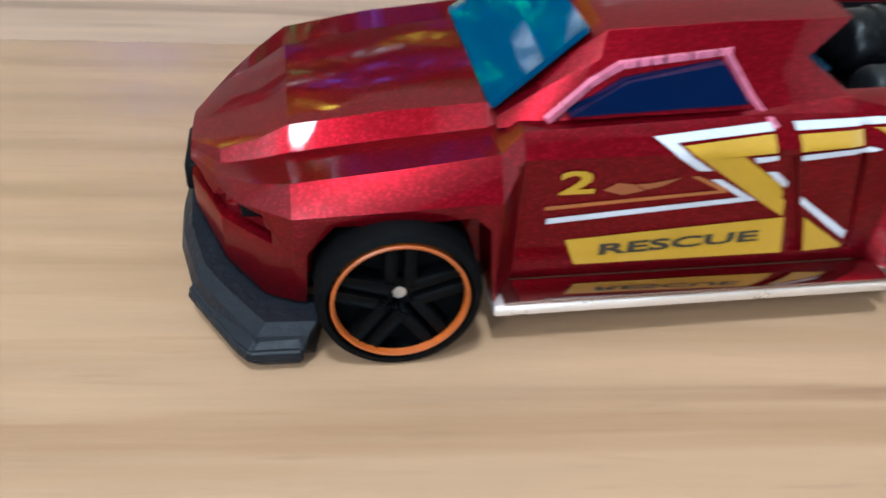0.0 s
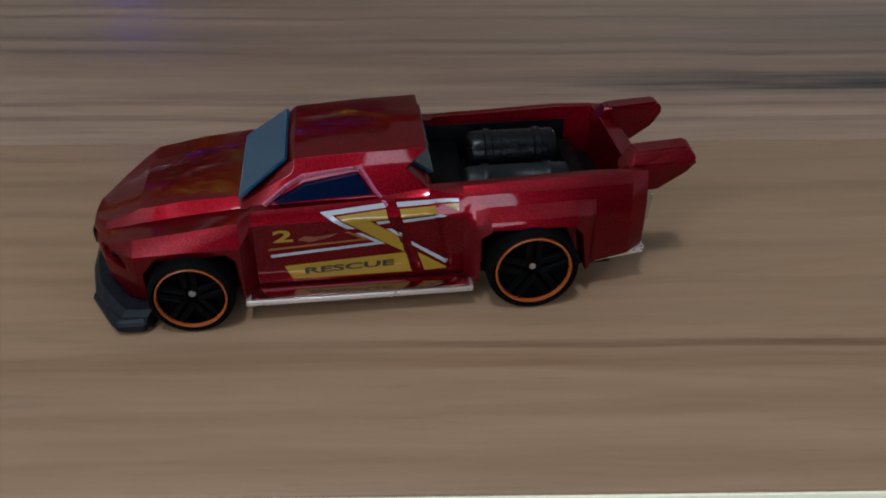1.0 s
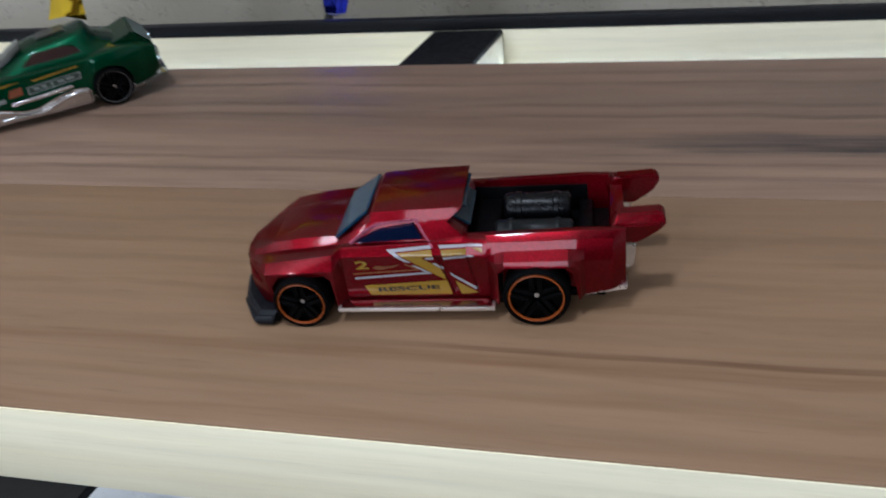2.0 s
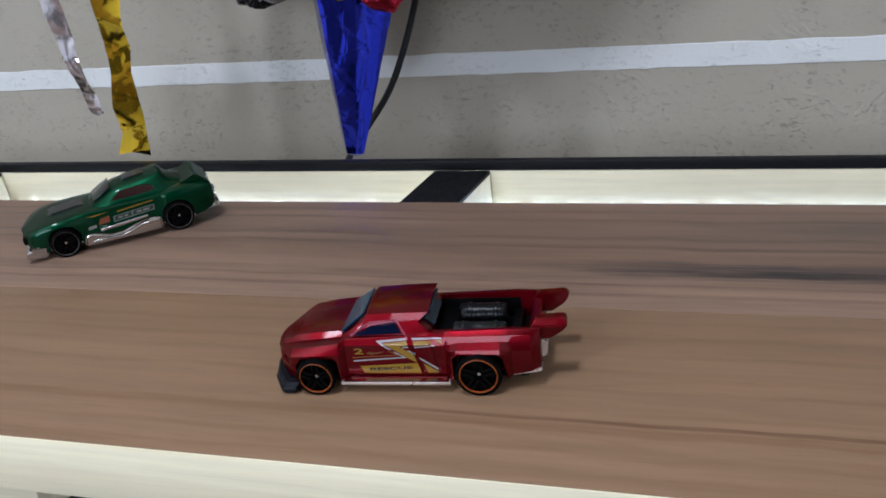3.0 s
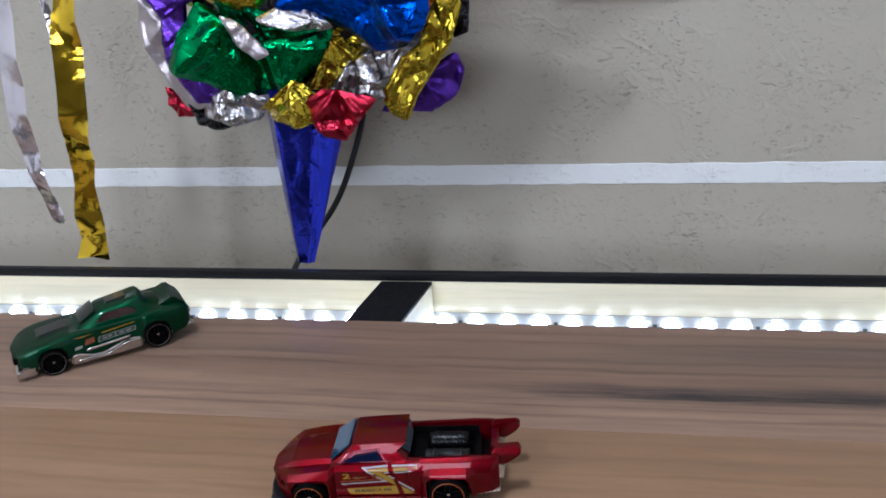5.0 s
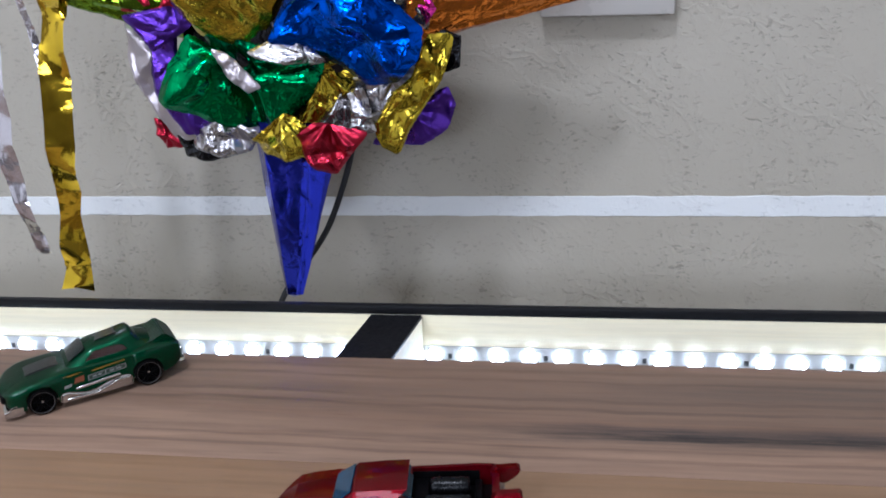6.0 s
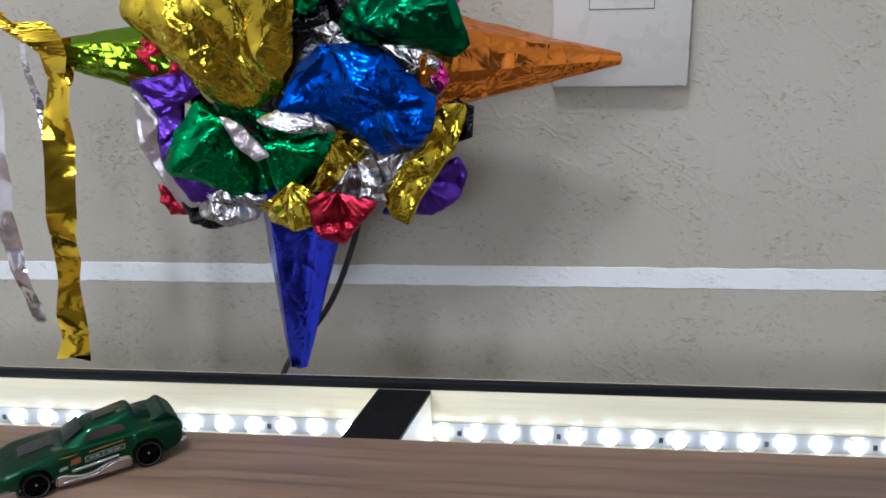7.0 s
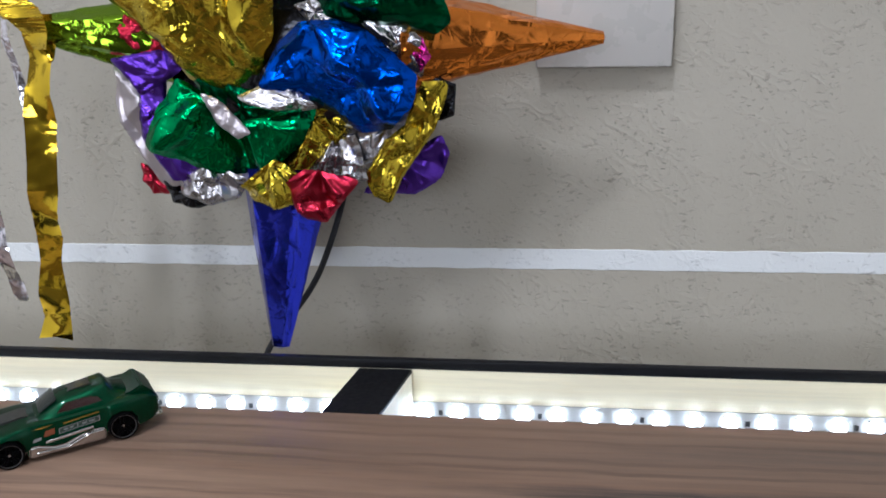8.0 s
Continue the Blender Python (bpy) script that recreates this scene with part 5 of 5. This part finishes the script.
def pinata():
    top = new("pinata")
    tagged(top, "small star pinata wrapped in crumpled multicoloured metallic foil", "pinata")
    bm = bmesh.new()
    bmesh.ops.create_icosphere(bm, subdivisions=4, radius=1.0)
    for v in bm.verts:
        k = 1 + 0.06 * ridge(v.co * 2.0, 3)
        v.co = Vector((-8.6 + 6.2 * v.co.x * k, 25.0 + 3.2 * v.co.y * k, 12.3 + 5.8 * v.co.z * k)) * CM
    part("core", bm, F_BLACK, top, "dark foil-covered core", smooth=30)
    foil_cone(top, F_ROYAL, (-8.85, 23.7, 7.2), (-9.2, 21.4, -1.55), 2.2, 0.42, 1, "royal blue foil cone pointing down", 0.055, flat=6)
    foil_cone(top, F_ORANGE, (-2.6, 24.2, 13.6), (7.1, 25.6, 13.45), 2.35, 0.28, 2, "orange foil cone pointing sideways", 0.11)
    foil_cone(top, F_LIME, (-14.2, 24.0, 13.9), (-20.2, 21.8, 14.7), 2.0, 0.55, 4, "lime green foil cone pointing sideways", 0.12)
    # back row
    petal(top, F_RED, 21.9, [(-15.7, 15.3), (-13.9, 14.2), (-13.6, 13.2), (-16.7, 13.4), (-16.5, 14.3)], 1, 0.08, 0.3, (1, 0))
    petal(top, F_RED, 22.0, [(-15.5, 17.2), (-13.8, 17.8), (-11.0, 17.8), (-12.0, 16.5), (-13.9, 16.7)], 2, 0.4)
    petal(top, F_RED, 23.2, [(-16.5, 7.8), (-15.0, 7.2), (-15.1, 6.1), (-16.1, 6.1), (-16.5, 6.8)], 3, 0.3)
    petal(top, F_BLACK, 22.9, [(-15.3, 7.0), (-13.4, 6.7), (-11.8, 5.9), (-13.5, 5.4), (-14.9, 5.7)], 4, 0.4)
    petal(top, F_BLACK, 22.4, [(-8.0, 17.4), (-6.0, 17.8), (-4.4, 17.2), (-5.2, 15.0), (-7.2, 13.8), (-8.6, 13.4)], 5, 0.3)
    petal(top, F_BLACK, 23.0, [(-1.2, 12.2), (0.1, 11.6), (0.0, 10.1), (-0.8, 9.8)], 6, 0.4)
    petal(top, F_MAGENTA, 22.6, [(-2.6, 17.0), (-1.3, 17.8), (0.1, 17.0), (-0.7, 16.2)], 7, 0.5)
    petal(top, F_WHITE, 22.7, [(-17.0, 12.8), (-15.7, 13.0), (-15.5, 10.4), (-14.8, 8.0), (-13.6, 6.7), (-15.3, 6.6), (-16.6, 9.0), (-17.2, 11.0)], 8, 0.25, 0.5, (0.3, 1.0))
    petal(top, F_PURPLE, 22.4, [(-15.9, 13.0), (-14.0, 12.6), (-14.6, 9.7), (-12.5, 7.0), (-14.5, 7.0), (-15.8, 9.2)], 9, 0.3, 0.7, (0.3, 1.0))
    petal(top, F_PURPLE, 21.6, [(-16.7, 13.2), (-13.4, 13.7), (-13.0, 12.6), (-15.2, 11.4), (-15.7, 12.2)], 10, 0.12, 0.5, (1, 0))
    petal(top, F_SILVER, 22.1, [(-14.3, 7.2), (-12.5, 8.0), (-10.4, 7.2), (-11.0, 6.1), (-12.5, 5.8), (-13.9, 6.4)], 11, 0.35, 0.5, (0, 1))
    petal(top, F_PURPLE, 23.2, [(-3.4, 7.6), (-1.7, 8.6), (-0.7, 9.2), (-0.3, 8.2), (-0.8, 6.9), (-2.1, 6.1), (-4.9, 6.2)], 12, 0.3, 0.4, (-0.5, 0.5))
    petal(top, F_SILVER, 22.2, [(-5.3, 9.9), (-2.8, 10.2), (-1.4, 11.9), (-0.5, 11.3), (-2.0, 9.4), (-3.9, 8.0), (-4.8, 7.7)], 13, 0.3)
    petal(top, F_SILVER, 22.0, [(-4.4, 14.9), (-2.4, 14.7), (-1.2, 13.8), (-1.3, 12.0), (-2.6, 12.6)], 14, 0.3)
    petal(top, F_MAGENTA, 21.9, [(-1.8, 13.2), (-1.3, 14.0), (-0.9, 13.0), (-1.4, 12.3)], 15, 0.5)
    petal(top, F_GOLD, 22.1, [(-8.6, 7.4), (-7.8, 9.4), (-6.6, 11.2), (-4.8, 9.9), (-6.0, 8.6), (-7.3, 7.5)], 16, 0.35, 0.8, (0, 1))
    petal(top, F_SILVER, 21.9, [(-8.2, 7.4), (-6.9, 8.8), (-4.8, 9.6), (-4.0, 7.2), (-6.1, 7.0)], 17, 0.4, 0.8, (0.2, 1))
    petal(top, F_GOLD, 21.0, [(-10.5, 7.0), (-8.6, 8.4), (-7.4, 7.6), (-7.6, 6.2), (-8.8, 5.9), (-10.1, 6.4)], 18, 0.5, 0.8, (0, 1))
    petal(top, F_RED, 20.8, [(-8.0, 7.3), (-7.0, 8.0), (-4.3, 7.4), (-5.3, 6.3), (-6.2, 5.2), (-7.1, 5.4), (-7.8, 6.3)], 19, 0.3, 1.0, (0.1, 1))
    # front row
    petal(top, F_DKGREEN, 21.9, [(-12.6, 12.6), (-10.2, 11.9), (-7.9, 11.0), (-8.3, 9.3), (-10.6, 9.4), (-12.0, 10.6)], 20, 0.3)
    petal(top, F_DKGREEN, 21.2, [(-6.1, 15.4), (-5.2, 16.8), (-2.8, 17.6), (-0.5, 17.0), (0.2, 14.6), (-0.6, 14.0), (-2.7, 14.5), (-5.3, 14.7)], 21, 0.5, 0.6, (-1, 0))
    petal(top, F_GREEN, 21.0, [(-10.2, 16.8), (-8.5, 17.8), (-6.4, 17.4), (-6.8, 16.3), (-8.1, 16.0)], 22, 0.5)
    petal(top, F_SILVER, 21.6, [(-7.2, 15.5), (-6.2, 15.8), (-5.0, 14.8), (-6.4, 14.5)], 23, 0.4)
    petal(top, F_GREEN, 21.5, [(-13.2, 12.4), (-11.3, 10.8), (-10.1, 10.2), (-6.3, 11.1), (-7.1, 9.2), (-9.4, 7.2), (-12.2, 7.4), (-15.2, 9.0), (-14.4, 10.8)], 24, 0.35, 1.0, (0.1, 0.7))
    petal(top, F_SILVER, 21.0, [(-10.2, 11.4), (-8.7, 12.0), (-7.3, 11.8), (-6.1, 10.8), (-7.8, 10.6), (-9.3, 11.0)], 25, 0.3, 0.9, (1.2, 0))
    petal(top, F_WHITE, 21.0, [(-12.0, 11.7), (-11.1, 11.3), (-9.5, 9.7), (-10.2, 9.4), (-11.3, 10.2)], 26, 0.3, 0.8, (-1, 1))
    petal(top, F_GOLD, 21.6, [(-4.3, 7.4), (-3.3, 9.1), (-2.0, 10.1), (-1.5, 11.9), (0.0, 11.9), (-0.7, 9.8), (-2.6, 7.1), (-3.0, 6.0), (-4.0, 6.3)], 27, 0.45, 0.7, (0.8, 1))
    petal(top, F_GOLD, 21.0, [(-16.3, 16.3), (-15.9, 17.6), (-13.1, 18.6), (-9.4, 18.4), (-7.5, 17.2), (-8.0, 14.3), (-9.0, 12.6), (-10.2, 11.2), (-11.3, 11.2), (-12.8, 12.3), (-14.5, 14.6)], 28, 0.50, 0.5, (0.9, -0.8), -0.16)
    petal(top, F_BLUE, 20.9, [(-9.1, 11.7), (-8.0, 13.8), (-6.8, 14.8), (-5.2, 14.9), (-3.6, 14.4), (-1.3, 12.3), (-1.6, 11.0), (-2.7, 9.8), (-4.2, 9.6), (-6.4, 11.1)], 29, 0.6, 0.6, (-0.5, 0.9))
    streamer(top, F_RIBBON, [(-19.8, 21.0, 15.4), (-20.1, 20.9, 12.0), (-20.5, 20.9, 7.0), (-20.95, 21.0, 3.0), (-21.55, 21.0, -1.4)], (1.5, 1.5, 1.6, 1.5, 1.6, 1.55, 1.1, 1.7, 2.1), 2, "gold foil ribbon with a forked end", 0.42, 0.35, 0.40)
    streamer(top, F_RIBBON, [(-20.7, 20.8, 16.2), (-19.9, 20.5, 15.3), (-19.5, 20.8, 13.8)], (1.3, 1.9, 1.2), 6, "gold foil tie")
    streamer(top, F_RIBBON, [(-23.4, 21.2, 18.2), (-22.4, 21.0, 16.6), (-21.2, 21.0, 15.2)], (1.1, 1.0, 0.8), 8, "gold foil ribbon", 0.8)
    streamer(top, F_TWIST, [(-21.6, 21.3, 15.6), (-21.3, 21.2, 13.0), (-20.9, 21.2, 10.0)], (0.4, 0.55, 0.25), 9, "narrow silver ribbon")
    streamer(top, F_TWIST, [(-23.3, 20.6, 17.0), (-23.2, 20.5, 12.0), (-23.6, 20.4, 7.0), (-23.2, 20.3, 4.0), (-22.45, 20.2, 1.2)], (1.2, 1.3, 1.35, 1.3, 1.1, 0.9, 0.7, 0.9), 12, "twisted silver foil ribbon", 0.3, -0.3, 0.1)
    tube(top, "cord", [(-6.0, 26.0, 7.6), (-6.4, 26.0, 5.6), (-7.2, 25.5, 3.0), (-8.2, 25.0, 0.6), (-9.6, 24.6, -1.2), (-11.3, 24.2, -3.4), (-12.0, 24.0, -6.0)], 0.17, M_CORD, "black cord")
    tube(top, "hanging_string", [(-8.6, 25.0, 17.5), (-8.6, 25.0, 60.0), (-8.6, 25.0, 140.0)], 0.06, M_CORD, "black hanging string")
    top.matrix_world = Matrix.Translation((-0.00117, 0.00667, 0.00029)) @ Matrix.Scale(1.0477, 4)
    return top


pinata()

# ---- wall plate ----
M_PLATE = plain("white_switch_plastic", (0.45, 0.43, 0.40), 0.28, size=60, spread=0.04)
plate = thing("switch_plate", pose(0.0750, 0.3178, 0.1222, 0, 0.4, 0), "white plastic wall switch plate with a dark slot", "switch plate")
part("cover", box((-0.0372, -0.0078, 0.0), (0.0372, 0.0, 0.115), 0.0012), M_PLATE, plate)
bm = bmesh.new()
for lo, hi in (((-0.0175, -0.0081, 0.0418), (0.0175, -0.0073, 0.0422)), ((-0.0175, -0.0081, 0.0418), (-0.0171, -0.0073, 0.075)), ((0.0171, -0.0081, 0.0418), (0.0175, -0.0073, 0.075)), ((-0.0175, -0.0081, 0.0746), (0.0175, -0.0073, 0.075))):
    add_box(bm, lo, hi)
part("module_gap", bm, M_CHIP, plate, "thin dark gap round the module")
part("slot", box((-0.004, -0.0088, 0.048), (0.004, -0.0073, 0.054), 0.0005), M_CHIP, plate, "small dark slot")

# ---- a loosened ring of plaster beside the plate ----
ring = [(0.1124, 0.1500), (0.1197, 0.1512), (0.1272, 0.1487), (0.1326, 0.1419), (0.1317, 0.1335), (0.1250, 0.1269), (0.1178, 0.1236), (0.1129, 0.1264)]
inner = [(0.1144, 0.1366), (0.1160, 0.1410), (0.1187, 0.1459), (0.1215, 0.1480)]
bm = bmesh.new()
for line in (ring, inner):
    rows, n = [], 12
    for (x0, z0), (x1, z1) in zip(line, line[1:]):
        for i in range(n):
            t = i / n
            x, z = x0 + (x1 - x0) * t, z0 + (z1 - z0) * t
            x += 0.0012 * noise.noise(Vector((x * 260, z * 260, 1.0)))
            z += 0.0012 * noise.noise(Vector((x * 260, z * 260, 5.0)))
            ux, uz = x - 0.121, z - 0.137
            k = math.hypot(ux, uz) or 1
            lift_up = 0.00035 * noise.noise(Vector((x * 190, z * 190, 2.0))) + 0.0001
            w = 0.0006 + 0.0005 * abs(noise.noise(Vector((x * 400, z * 400, 9.0))))
            rows.append([bm.verts.new((x + ux / k * s0, 0.3177 - up, z + uz / k * s0)) for s0, up in ((-w, -0.0004), (-w * 0.3, lift_up), (w * 0.5, lift_up * 0.9), (w * 1.6, -0.0004))])
    for a, b in zip(rows, rows[1:]):
        for j in range(3):
            bm.faces.new((a[j], b[j], b[j + 1], a[j + 1]))
crack = mesh_object("plaster_trim", bm, M_WALL, 50)
tagged(crack, "raised ring of cracked plaster on the wall", "plaster", kind="structure")
